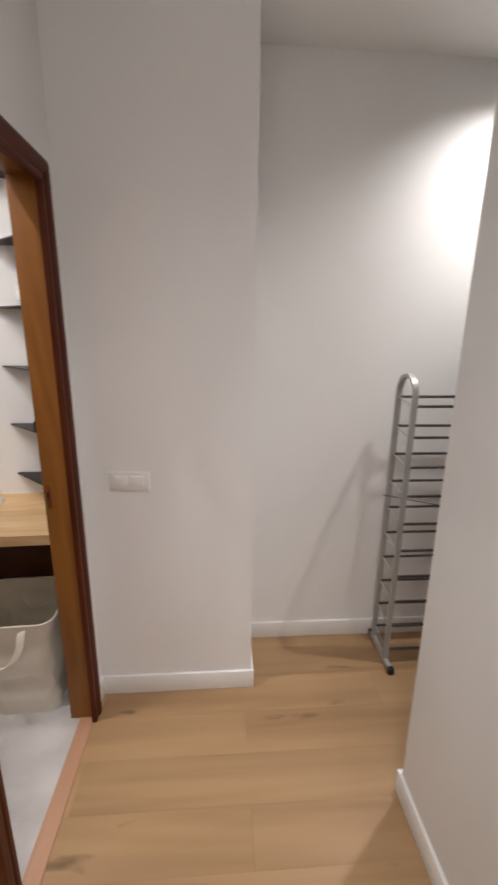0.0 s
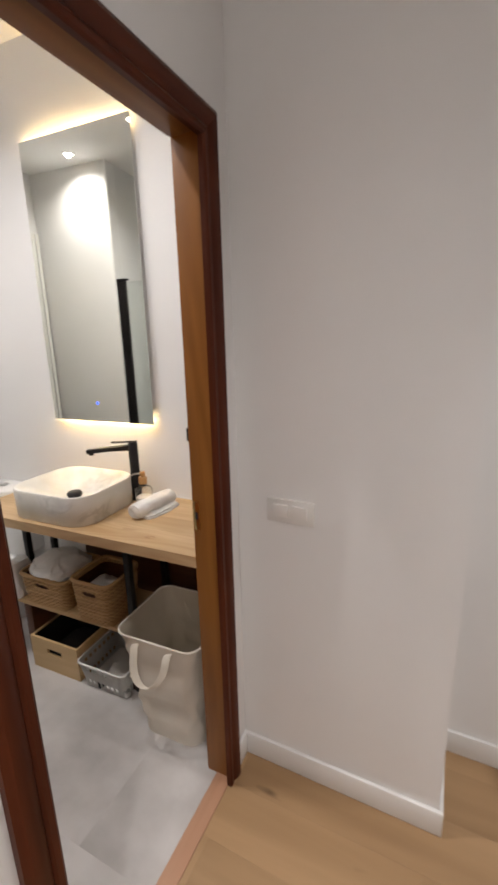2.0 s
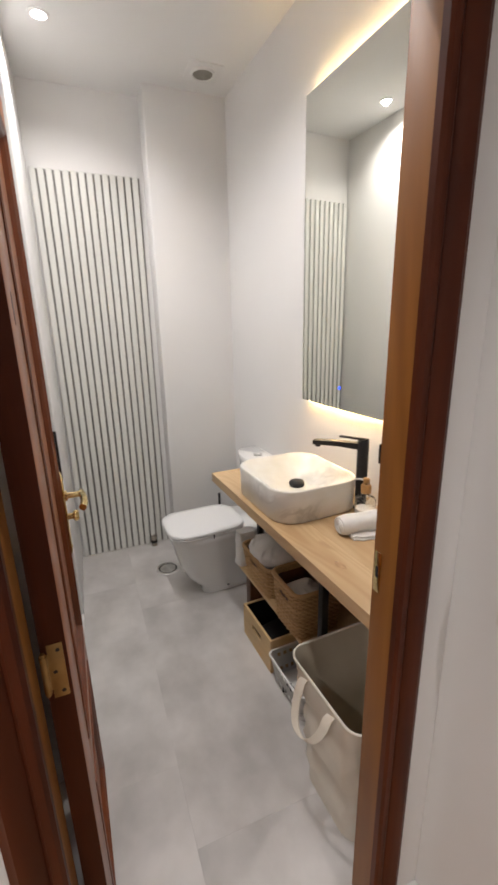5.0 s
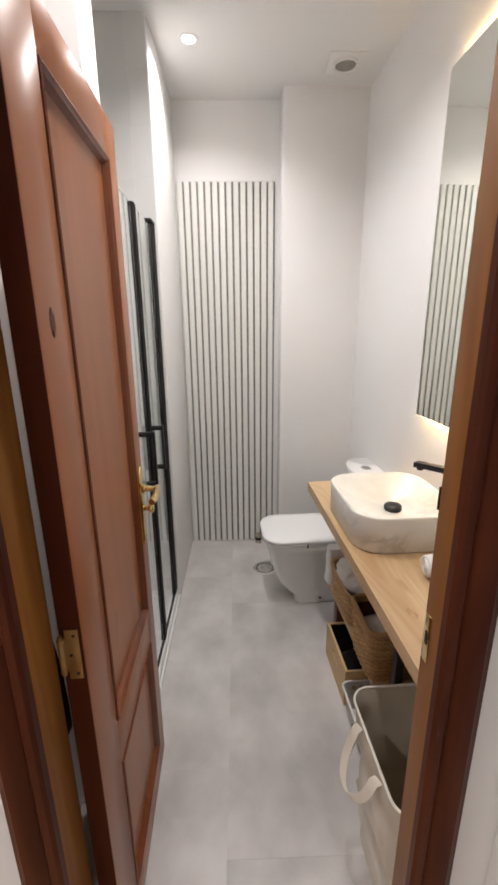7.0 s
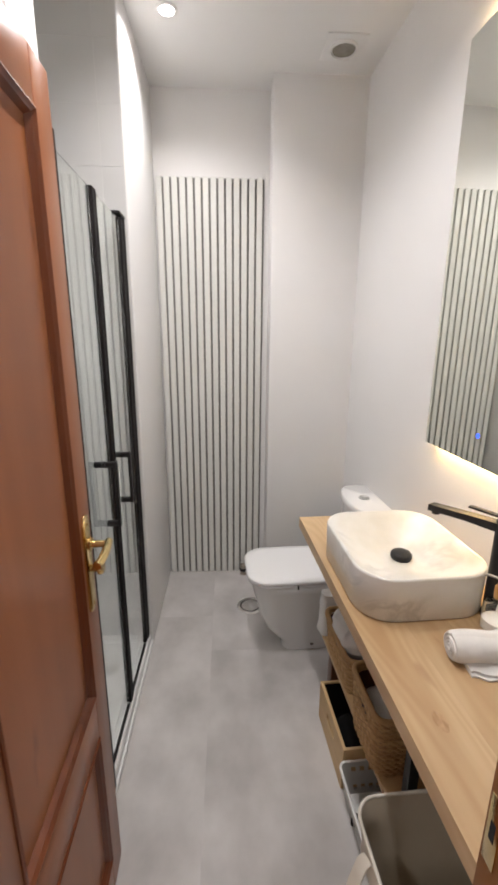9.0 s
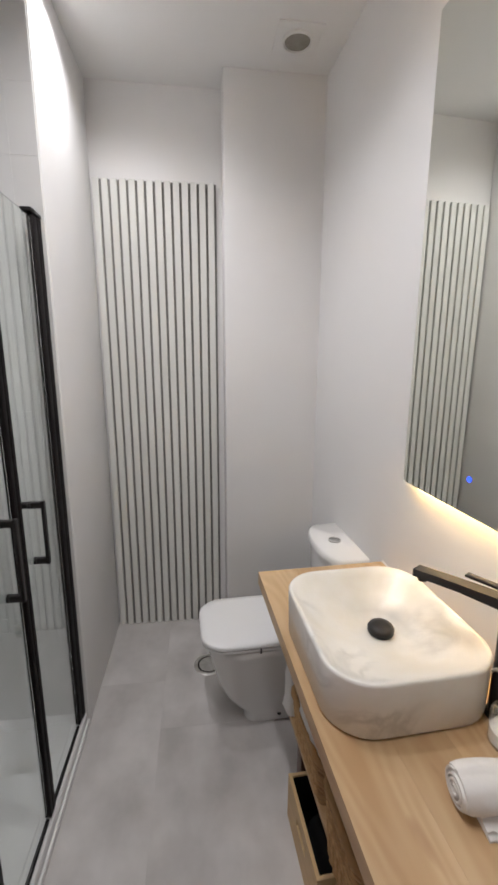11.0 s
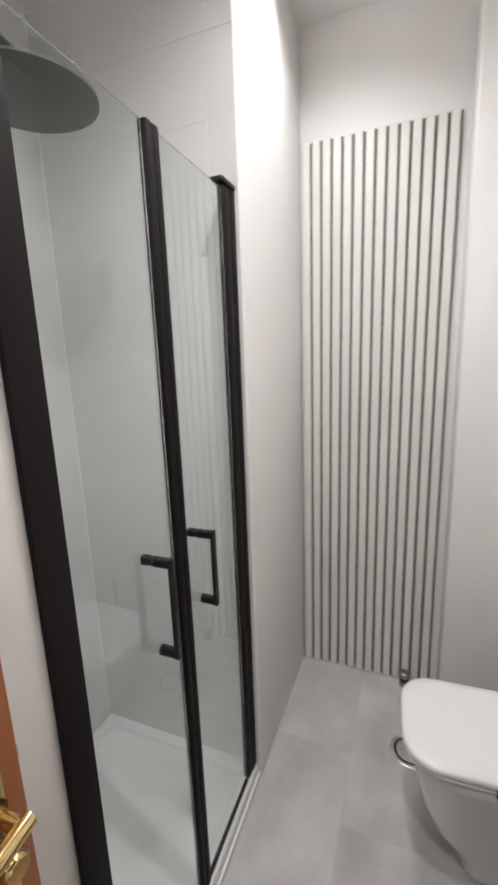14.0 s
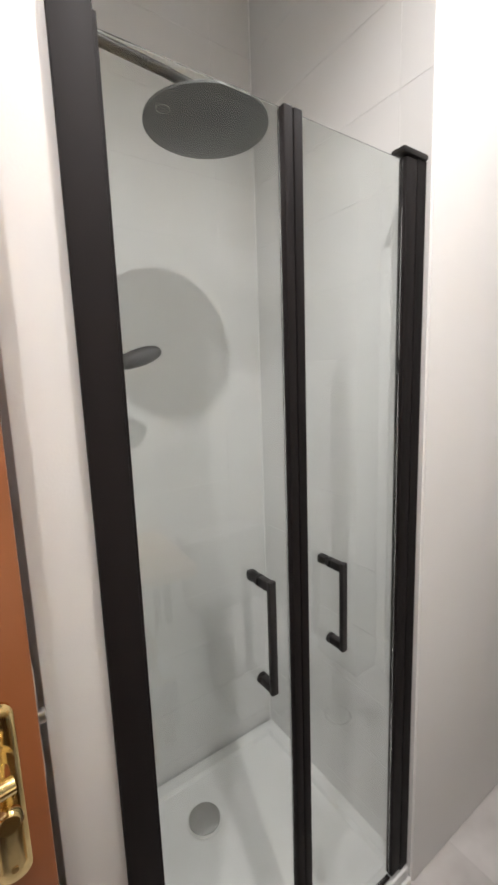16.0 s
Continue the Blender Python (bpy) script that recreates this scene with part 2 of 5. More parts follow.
BLACK_PROFILE = material("black_anodised", (0.010, 0.0085, 0.0085), 0.62, 0.0, second=(0.014, 0.0115, 0.0115), scale=12, stretch=(1, 1, 0.1), spec=0.1)
BRASS = material("polished_brass", (0.86, 0.68, 0.34), 0.14, 1.0, second=(0.68, 0.50, 0.22), scale=20)
OLD_BRASS = material("tarnished_brass", (0.38, 0.24, 0.095), 0.45, 0.85, second=(0.47, 0.31, 0.13), scale=30)
DRAIN_GREY = material("satin_grey_metal", (0.30, 0.30, 0.29), 0.38, 0.7, second=(0.36, 0.36, 0.35), scale=30)
CHROME = material("worn_chrome", (0.80, 0.79, 0.77), 0.3, 1.0, second=(0.6, 0.59, 0.57), scale=25)
WORN_STEEL = material("worn_brown_steel", (0.30, 0.25, 0.20), 0.3, 1.0, second=(0.45, 0.41, 0.36), scale=45)
STEEL = material("brushed_steel", (0.62, 0.61, 0.59), 0.28, 1.0, second=(0.5, 0.5, 0.49), scale=40)
GREY_TUBE = material("grey_painted_tube", (0.42, 0.41, 0.39), 0.4, 0.3, second=(0.38, 0.37, 0.36), scale=20)
DARK_BAR = material("dark_rack_bar", (0.022, 0.016, 0.015), 0.5)
CERAMIC = material("white_ceramic", (0.80, 0.80, 0.79), 0.12, coat=0.4, second=(0.78, 0.78, 0.77), scale=3)
SEAT_PLASTIC = material("white_seat_plastic", (0.80, 0.80, 0.80), 0.25)
PLASTIC = material("white_plastic", (0.80, 0.79, 0.76), 0.35)
SWITCH_PLASTIC = material("ivory_switch_plastic", (0.74, 0.72, 0.69), 0.3)
ROCKER_PLASTIC = material("ivory_rocker_plastic", (0.82, 0.80, 0.77), 0.25)
TRAY = material("white_shower_tray", (0.74, 0.74, 0.73), 0.35, second=(0.71, 0.71, 0.70), scale=4, bump=0.06, bump_scale=120)
SLAT_WHITE = material("white_slat", (0.74, 0.735, 0.70), 0.5, second=(0.70, 0.695, 0.66), scale=5, stretch=(1, 1, 0.2), per_piece=0.02)
FELT = material("dark_grey_felt", (0.24, 0.235, 0.215), 0.95, second=(0.29, 0.28, 0.26), scale=60)
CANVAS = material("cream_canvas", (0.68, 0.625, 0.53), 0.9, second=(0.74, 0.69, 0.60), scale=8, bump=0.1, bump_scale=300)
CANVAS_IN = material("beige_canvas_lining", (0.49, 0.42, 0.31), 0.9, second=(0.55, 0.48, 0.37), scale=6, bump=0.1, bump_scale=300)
TOWEL = material("white_towel", (0.76, 0.74, 0.71), 0.95, second=(0.70, 0.68, 0.65), scale=30, bump=0.12, bump_scale=300)
LINEN = material("white_plastic_bag", (0.80, 0.79, 0.77), 0.4, second=(0.74, 0.73, 0.71), scale=18, bump=0.25, bump_scale=40)
WICKER = wicker_material("woven_rattan")
BLACK_LINING = material("black_lining", (0.012, 0.012, 0.013), 0.9)
BRONZE = material("amber_wood_pump", (0.46, 0.25, 0.09), 0.45, 0.0, second=(0.38, 0.19, 0.06), scale=30)
RED = material("pink_red_plastic", (0.65, 0.06, 0.10), 0.4)
GREY_LABEL = material("grey_print", (0.35, 0.34, 0.33), 0.6)
BAG_DARK = material("dark_green_cloth", (0.030, 0.034, 0.020), 0.9, second=(0.05, 0.05, 0.03), scale=14)
MIRROR_GLASS = material("mirror_silvering", (0.92, 0.93, 0.87), 0.0, 1.0)
MIRROR_SIDE = material("mirror_housing", (0.25, 0.25, 0.25), 0.5, 0.5)
SHOWER_GLASS = glass("shower_glass", (0.882, 0.920, 0.905))
BOTTLE_GLASS = glass("bottle_glass", (0.95, 0.95, 0.93))
SOAP = material("pale_soap", (0.72, 0.68, 0.62), 0.2)
LED_WARM = glowing("warm_led_strip", (1.0, 0.70, 0.34), 84.0)
LAMP_GLOW = glowing("lamp_diffuser", (1.0, 0.96, 0.9), 22.0)
BLUE_DOT = glowing("blue_touch_light", (0.03, 0.09, 1.0), 2.2)
DARK_VENT = material("vent_dark", (0.24, 0.225, 0.19), 0.6, second=(0.30, 0.28, 0.24), scale=30)


# ---- shapes ----
def box(x0, y0, z0, x1, y1, z1, bevel=0.0, seg=2):
    bm = bmesh.new()
    bmesh.ops.create_cube(bm, size=1.0)
    bmesh.ops.transform(bm, matrix=Matrix.Translation(((x0 + x1) / 2, (y0 + y1) / 2, (z0 + z1) / 2))
                        @ Matrix.Diagonal((x1 - x0, y1 - y0, z1 - z0, 1)), verts=bm.verts)
    if bevel:
        bmesh.ops.bevel(bm, geom=bm.edges[:], offset=bevel, segments=seg, profile=0.5, affect="EDGES")
    return bm


def join(*bms):
    out = bmesh.new()
    for b in bms:
        me = bpy.data.meshes.new("tmp")
        b.to_mesh(me)
        b.free()
        out.from_mesh(me)
        bpy.data.meshes.remove(me)
    return out


def moved(bm, m):
    bmesh.ops.transform(bm, matrix=m, verts=bm.verts)
    return bm


def rod(p0, p1, r, seg=16, r2=None, bevel=0.0):
    p0, p1 = Vector(p0), Vector(p1)
    bm = bmesh.new()
    bmesh.ops.create_cone(bm, cap_ends=True, segments=seg, radius1=r, radius2=r if r2 is None else r2, depth=(p1 - p0).length)
    if bevel:
        es = [e for e in bm.edges if e.calc_face_angle(0) > 1.0]
        bmesh.ops.bevel(bm, geom=es, offset=bevel, segments=2, profile=0.5, affect="EDGES")
    q = (p1 - p0).to_track_quat("Z", "Y").to_matrix().to_4x4()
    return moved(bm, Matrix.Translation((p0 + p1) / 2) @ q)


def loft(rings, close_first=True, close_last=True):
    """Skin over closed rings that have the same number of points."""
    bm = bmesh.new()
    made = [[bm.verts.new(p) for p in ring] for ring in rings]
    n = len(made[0])
    for a, b in zip(made, made[1:]):
        for i in range(n):
            bm.faces.new((a[i], a[(i + 1) % n], b[(i + 1) % n], b[i]))
    if close_first:
        bm.faces.new(made[0][::-1])
    if close_last:
        bm.faces.new(made[-1])
    bmesh.ops.recalc_face_normals(bm, faces=bm.faces[:])
    return bm


def round_rect(cx, cy, z, w, d, r, seg=8, power=None):
    """Ring of a rectangle w by d with rounded corners."""
    pts = []
    r = min(r, w / 2 - 1e-4, d / 2 - 1e-4)
    for k, (sx, sy) in enumerate(((1, 1), (-1, 1), (-1, -1), (1, -1))):
        for i in range(seg + 1):
            a = math.pi / 2 * (k + i / seg)
            pts.append((cx + sx * (w / 2 - r) + r * math.cos(a), cy + sy * (d / 2 - r) + r * math.sin(a), z))
    return pts


def ring(cx, cy, z, r, n=32):
    return [(cx + r * math.cos(2 * math.pi * i / n), cy + r * math.sin(2 * math.pi * i / n), z) for i in range(n)]


def lathe(cx, cy, profile, n=32, close_first=True, close_last=True):
    return loft([ring(cx, cy, z, r, n) for r, z in profile], close_first, close_last)


def pipe(points, r, seg=10, closed=False):
    """Round tube through the points."""
    pts = [Vector(p) for p in points]
    rings, last = [], None
    count = len(pts)
    for i, p in enumerate(pts):
        a = pts[i - 1] if i or closed else p
        c = pts[(i + 1) % count] if i < count - 1 or closed else p
        d = (c - a).normalized()
        side = last - last.dot(d) * d if last is not None else d.orthogonal()
        side.normalize()
        last = side
        up = d.cross(side)
        rings.append([p + r * (math.cos(2 * math.pi * k / seg) * side + math.sin(2 * math.pi * k / seg) * up) for k in range(seg)])
    if closed:
        return loft(rings + rings[:1], False, False)
    return loft(rings)


def strap(points, w_dir, width, thick):
    """Flat band along the points, width along w_dir."""
    pts = [Vector(p) for p in points]
    w = Vector(w_dir).normalized() * width / 2
    rings = []
    for i, p in enumerate(pts):
        d = (pts[min(i + 1, len(pts) - 1)] - pts[max(i - 1, 0)]).normalized()
        n = d.cross(w).normalized() * thick / 2
        rings.append([p + w + n, p - w + n, p - w - n, p + w - n])
    return loft(rings)


WORLD = {}


def thing(name, m, label="", category="", group="", kind=""):
    """Empty at the thing's base; m is a pose or a place."""
    ob = new(name)
    ob.empty_display_size = 0.05
    m = m if isinstance(m, Matrix) else Matrix.Translation(m)
    ob.matrix_basis = m
    WORLD[ob] = m
    return tagged(ob, label, category, group, kind)


def part(name, bm, mat, parent=None, label="", smooth=40, local=False):
    """One mesh object from bm, given in world places (or in the parent's own frame)."""
    if parent is not None and not local:
        moved(bm, WORLD[parent].inverted())
    me = bpy.data.meshes.new(name)
    bm.to_mesh(me)
    bm.free()
    me.materials.append(mat)
    if smooth:
        me.shade_smooth()
        me.set_sharp_from_angle(angle=radians(smooth))
    ob = new(name, me)
    if parent is not None:
        ob.parent = parent
        WORLD[ob] = WORLD[parent]
    else:
        WORLD[ob] = Matrix.Identity(4)
    return tagged(ob, label)


def structure(name, bm, mat, label, category, smooth=30):
    return tagged(part(name, bm, mat, None, "", smooth), label, category, kind="structure")


# ---- large structure ----
DOOR_Y0, DOOR_Y1, DOOR_Z = 3.514, 4.172, 2.045
HALL_X, BATH_X = -1.362, -1.452
BACK_X, MIRROR_Y = -3.658, 4.65
ALC_Y, SWITCH_Y, ALC_X = 4.622, 4.302, -0.684

# the mirror wall and all that stands along it is a little out of square with the rest
SKEW = Matrix.Translation((-2.26, 4.622, 0)) @ pose(0, 0, 0, 0, 0, 2.6) @ Matrix.Translation((2.26, -4.622, 0))


def skewed(ob):
    ob.matrix_basis = SKEW @ ob.matrix_basis
    return ob


structure("wall_door", join(box(BATH_X, 0.9, 0, HALL_X, DOOR_Y0 - 0.02, 2.9), box(BATH_X, DOOR_Y1 + 0.02, 0, HALL_X, 4.88, 2.9),
                            box(BATH_X, DOOR_Y0 - 0.02, DOOR_Z + 0.02, HALL_X, DOOR_Y1 + 0.02, 2.9)), PLASTER,
          "white painted wall with the bathroom doorway", "wall")
structure("wall_switch", box(HALL_X, SWITCH_Y, 0, ALC_X, 4.88, 2.9), PLASTER, "white painted wall with a light switch", "wall")
structure("wall_alcove", box(ALC_X, ALC_Y, 0, 1.3, 4.88, 2.9), PLASTER, "white painted wall behind the shoe rack", "wall")
structure("wall_partition", box(-0.182, 0.9, 0, -0.060, 3.805, 2.9, 0.004), PLASTER, "white painted end of a hallway partition", "wall")
structure("wall_east", box(1.3, 0.9, 0, 1.42, 4.88, 2.9), PLASTER, "plain white wall closing the hallway", "wall")
structure("wall_south", box(BATH_X, 0.78, 0, 1.42, 0.9, 2.9), PLASTER, "plain white wall closing the hallway", "wall")
structure("ceiling_hall", box(HALL_X, 0.9, CEIL_H, 1.3, ALC_Y, CEIL_H + 0.1), CEILING, "white hallway ceiling", "ceiling")
skewed(structure("wall_mirror", box(BACK_X - 0.12, MIRROR_Y, 0, BATH_X - 0.002, 4.76, 2.95), PLASTER, "white painted bathroom wall with the mirror", "wall"))
structure("wall_back", box(BACK_X - 0.12, 2.67, 0, BACK_X, MIRROR_Y, 2.95), PLASTER, "white painted bathroom end wall", "wall")
structure("wall_column", box(BACK_X, 4.118, 0, -3.50, MIRROR_Y, 2.95, 0.006), PLASTER, "boxed-in white column beside the slat panel", "wall")
structure("wall_side", box(BACK_X, 2.67, 0, -2.972, 3.487, 2.95, 0.005), PLASTER, "white painted wall between shower and slat panel", "wall")
structure("wall_pier", box(-2.205, 2.67, 0, -2.07, 3.478, 2.95, 0.005), PLASTER, "narrow white wall pier beside the shower", "wall")
structure("wall_recess", box(-2.07, 3.22, 0, BATH_X, 3.30, 2.95), PLASTER, "white wall behind the open door", "wall")
niche_back = structure("wall_shower", box(-2.972, 2.67, 0, -2.205, 2.782, 2.95), WALL_GROUT, "shower wall lined with large white tiles", "wall")
structure("ceiling_bath", box(BACK_X, 2.67, CEIL_B, BATH_X, MIRROR_Y + 0.06, CEIL_B + 0.1), CEILING, "white bathroom ceiling", "ceiling")

hall_floor = structure("floor_hall", box(-1.385, 0.9, -0.06, 1.3, ALC_Y, -0.010), SUBFLOOR, "oak laminate plank floor in the hallway", "floor")
bath_floor = structure("floor_bath", box(BACK_X, 2.67, -0.06, -1.400, MIRROR_Y + 0.06, -0.0045), GROUT, "grey concrete-look tile floor of the bathroom", "floor")
structure("trim_threshold", box(-1.418, DOOR_Y0 - 0.02, -0.02, -1.360, DOOR_Y1 + 0.02, 0.004, 0.002), THRESHOLD,
          "reddish wooden threshold strip in the doorway", "threshold")


def skirting(name, x0, y0, x1, y1):
    bm = box(x0, y0, 0, x1, y1, 0.092, 0.003)
    return structure(name, bm, WHITE_GLOSS, "low white lacquered skirting board", "baseboard")


skirting("baseboard_switch", HALL_X + 0.012, SWITCH_Y - 0.013, ALC_X + 0.013, SWITCH_Y)
skirting("baseboard_corner", HALL_X, DOOR_Y1 + 0.052, HALL_X + 0.012, SWITCH_Y)
skirting("baseboard_return", ALC_X, SWITCH_Y, ALC_X + 0.013, ALC_Y)
skirting("baseboard_alcove", ALC_X + 0.013, ALC_Y - 0.013, 1.3, ALC_Y)
skirting("baseboard_partition", -0.195, 0.9, -0.182, 3.805)
skirting("baseboard_partition_end", -0.195, 3.805, -0.047, 3.818)
skirting("baseboard_partition_back", -0.060, 0.9, -0.047, 3.805)
skirting("baseboard_hall", HALL_X, 0.9, HALL_X + 0.012, DOOR_Y0 - 0.078)
skirting("baseboard_east", 1.288, 0.9, 1.3, ALC_Y - 0.013)


# ---- doorway ----
def doorway():
    d = thing("door_1", (HALL_X, (DOOR_Y0 + DOOR_Y1) / 2, 0), "varnished reddish wood door frame with moulded architrave", "door frame", kind="structure")
    for y0, y1 in ((DOOR_Y0 - 0.02, DOOR_Y0), (DOOR_Y1, DOOR_Y1 + 0.02)):
        part("jamb", box(BATH_X - 0.004, y0, 0, HALL_X, y1, DOOR_Z + 0.02, 0.002), JAMB_WOOD, d, "honey-coloured varnished jamb")
    part("lintel", box(BATH_X - 0.004, DOOR_Y0, DOOR_Z, HALL_X, DOOR_Y1, DOOR_Z + 0.02, 0.002), JAMB_WOOD_Y, d, "honey-coloured varnished head")
    # architrave: three stepped mouldings on the hall face, mitred at the top
    w = 0.074

    def moulding(side):
        prof = [(0.0, 0.0), (0.0, 0.014), (0.006, 0.019), (0.018, 0.019), (0.024, 0.014), (0.030, 0.019), (0.046, 0.024), (0.060, 0.024),
                (0.068, 0.018), (w, 0.016), (w, 0.0)]
        if side == "top":
            a = [(HALL_X + 0.0002 + h, DOOR_Y0 + 0.008 - u, DOOR_Z - 0.022 + u) for u, h in prof]
            b = [(HALL_X + 0.0002 + h, DOOR_Y1 - 0.024 + u, DOOR_Z - 0.022 + u) for u, h in prof]
        else:
            s, y = (1, DOOR_Y1 - 0.024) if side == "right" else (-1, DOOR_Y0 + 0.008)
            a = [(HALL_X + 0.0002 + h, y + s * u, 0) for u, h in prof]
            b = [(HALL_X + 0.0002 + h, y + s * u, DOOR_Z - 0.022 + u) for u, h in prof]
        return loft([a, b])
    part("architrave", moulding("right"), MAHOGANY, d, "dark reddish moulded architrave", 30)
    part("architrave", moulding("left"), MAHOGANY, d, "dark reddish moulded architrave", 30)
    part("architrave", moulding("top"), MAHOGANY_X, d, "dark reddish moulded architrave", 30)
    for y0, y1 in ((DOOR_Y0 - 0.075, DOOR_Y0 - 0.006), (DOOR_Y1 + 0.024, DOOR_Y1 + 0.075)):
        part("architrave", box(BATH_X - 0.016, y0, 0, BATH_X - 0.0005, y1, DOOR_Z + 0.075, 0.004), MAHOGANY, d)
    part("architrave", box(BATH_X - 0.015, DOOR_Y0 - 0.005, DOOR_Z + 0.006, BATH_X - 0.0005, DOOR_Y1 + 0.005, DOOR_Z + 0.074, 0.004), MAHOGANY_X, d)
    part("catch", join(box(-1.4615, DOOR_Y1 - 0.0006, 1.250, -1.4562, DOOR_Y1 + 0.005, 1.290, 0.001)), BLACK, d, "small black metal catch")
    plate = part("strike_plate", join(box(-1.451, DOOR_Y1 - 0.0015, 0.965, -1.431, DOOR_Y1 + 0.001, 1.06, 0.0006)), BRASS, d, "small brass strike plate")
    part("latch_hole", box(-1.445, DOOR_Y1 - 0.0020, 1.0, -1.437, DOOR_Y1 - 0.0004, 1.026), BLACK_LINING, plate, "dark latch hole")
    return d


doorway()


def door_leaf():
    hinge, free = Vector((-1.463, 3.562, 0)), Vector((-2.058, 3.5440, 0))
    length = (free - hinge).length
    ang = math.degrees(math.atan2(free.y - hinge.y, free.x - hinge.x))
    m = pose(hinge.x, hinge.y, 0.008, 0, 0, ang)   # x runs along the leaf, the front face is at y = 0
    d = thing("bathroom_door", m, "varnished reddish-brown panelled wooden door standing open", "door")
    top, t = 2.020, 0.040
    ls, rs, tr, lock0, lock1, br = 0.125, 0.085, 0.095, 0.545, 0.670, 0.11
    part("stile", box(0, 0, 0, ls, t, top, 0.003), LEAF_WOOD, d, local=True)
    part("stile", box(length - rs, 0, 0, length, t, top, 0.003), LEAF_WOOD, d, local=True)
    knot = loft([[(0.052 + 0.011 * k * math.cos(a * math.pi / 10), -y, 1.545 + 0.024 * k * math.sin(a * math.pi / 10)) for a in range(20)] for k, y in ((1.0, -0.001), (0.95, 0.0004), (0.5, 0.0005), (0.1, 0.00052))])
    part("knot", knot, LEAF_KNOT, d, "dark oval knot in the wood", 60, True)
    for z0, z1 in ((0, br), (lock0, lock1), (top - tr, top)):
        part("rail", box(ls, 0.0006, z0, length - rs, t - 0.0006, z1, 0.002), LEAF_WOOD, d, local=True)
    for z0, z1 in ((br, lock0), (lock1, top - tr)):
        p = part("panel", box(ls, 0.013, z0, length - rs, t - 0.013, z1), LEAF_WOOD, d, local=True)
        prof = [(0.0, -0.002), (0.004, -0.004), (0.008, 0.0), (0.012, 0.002), (0.017, 0.009), (0.020, 0.0128), (0.0, 0.0128)]
        for front in (True, False):
            rings = []
            for u, v in prof:
                y = v if front else t - v
                rings.append([(ls + u, y, z0 + u), (length - rs - u, y, z0 + u), (length - rs - u, y, z1 - u), (ls + u, y, z1 - u)])
            part("moulding", loft(rings + rings[:1], False, False), LEAF_MOULD, p, "darker raised panel moulding", 25, True)
    # brass lever on a long plate, at both faces
    hx = length - 0.046
    for side, y in ((-1, 0.0), (1, t)):
        plate = loft([[(hx + (u - hx) * k, y + side * h, 1.015 + (v - 1.015) * (1 - (1 - k) * 0.3)) for u, _, v in
                       [(p[0], 0, p[1]) for p in round_rect(hx, 1.015, 0, 0.040, 0.250, 0.019, 6)]] for h, k in ((-0.0005, 1.0), (0.004, 1.0), (0.0065, 0.88), (0.0075, 0.6))])
        h = part("handle", plate, BRASS, d, "polished brass lever handle on a long plate", 35, True)
        part("lever", join(rod((hx, y + side * 0.004, 1.068), (hx, y + side * 0.014, 1.068), 0.015, 18), rod((hx, y + side * 0.012, 1.068), (hx, y + side * 0.052, 1.068), 0.0085, 14),
                           pipe([(hx + 0.010, y + side * 0.050, 1.068), (hx - 0.012, y + side * 0.053, 1.069), (hx - 0.045, y + side * 0.056, 1.069),
                                 (hx - 0.075, y + side * 0.055, 1.067), (hx - 0.094, y + side * 0.050, 1.064)], 0.0098, 12)), BRASS, h, "", 50, True)
        part("turn_knob", join(rod((hx, y + side * 0.004, 1.005), (hx, y + side * 0.024, 1.005), 0.009, 14),
                               moved(lathe(0, 0, [(0.008, 0), (0.0155, 0.004), (0.0165, 0.011), (0.012, 0.017)], 18), Matrix.Translation((hx, y + side * 0.020, 1.005)) @ pose(0, 0, 0, 90 if side < 0 else -90))), BRASS, h, "", 50, True)
        for z in (0.912, 1.118):
            part("screw", rod((hx, y + side * 0.0072, z), (hx, y + side * 0.0088, z), 0.0042, 10), OLD_BRASS, h, local=True)
    part("hinge_edge", box(-0.0016, 0.0008, 0.001, -0.0002, t - 0.0008, top - 0.001), MAHOGANY, d, "dark stained edge of the door on the hinge side", 0, True)
    part("latch", join(box(length - 0.0006, 0.008, 1.0, length + 0.0015, t - 0.008, 1.16, 0.0006),
                       box(length, 0.012, 1.075, length + 0.010, 0.024, 1.092, 0.002)), STEEL, d, "steel latch in the door edge", local=True)
    for z in (0.20, 0.920, 1.83):
        hg = part("hinge", join(box(-0.0036, 0.006, z, -0.0014, 0.030, z + 0.105, 0.0008), rod((-0.006, 0.037, z + 0.016), (-0.006, 0.037, z + 0.089), 0.0058, 12),
                                box(-0.0036, 0.028, z + 0.018, -0.0014, 0.038, z + 0.087, 0.0006), rod((-0.006, 0.037, z + 0.011), (-0.006, 0.037, z + 0.094), 0.004, 10)),
                  OLD_BRASS, d, "tarnished brass butt hinge", local=True)
        for k in (0.012, 0.052, 0.093):
            part("screw", rod((-0.0030, 0.014 if k != 0.052 else 0.022, z + k), (-0.0042, 0.014 if k != 0.052 else 0.022, z + k), 0.0034, 10), DARK_BAR, hg, local=True)
    return d


door_leaf()


# ---- hallway things ----
def light_switch():
    s = thing("light_switch", (-1.178, SWITCH_Y, 1.02), "double ivory plastic light switch on the white wall", "light switch")
    part("plate", box(-1.255, SWITCH_Y - 0.010, 0.981, -1.101, SWITCH_Y + 0.002, 1.058, 0.003), SWITCH_PLASTIC, s)
    for x in (-1.232, -1.169):
        part("rocker", moved(box(-0.0235, -0.004, -0.021, 0.0235, 0.004, 0.021, 0.0018), pose(x + 0.024, SWITCH_Y - 0.0125, 1.022, 5)), ROCKER_PLASTIC, s)


light_switch()


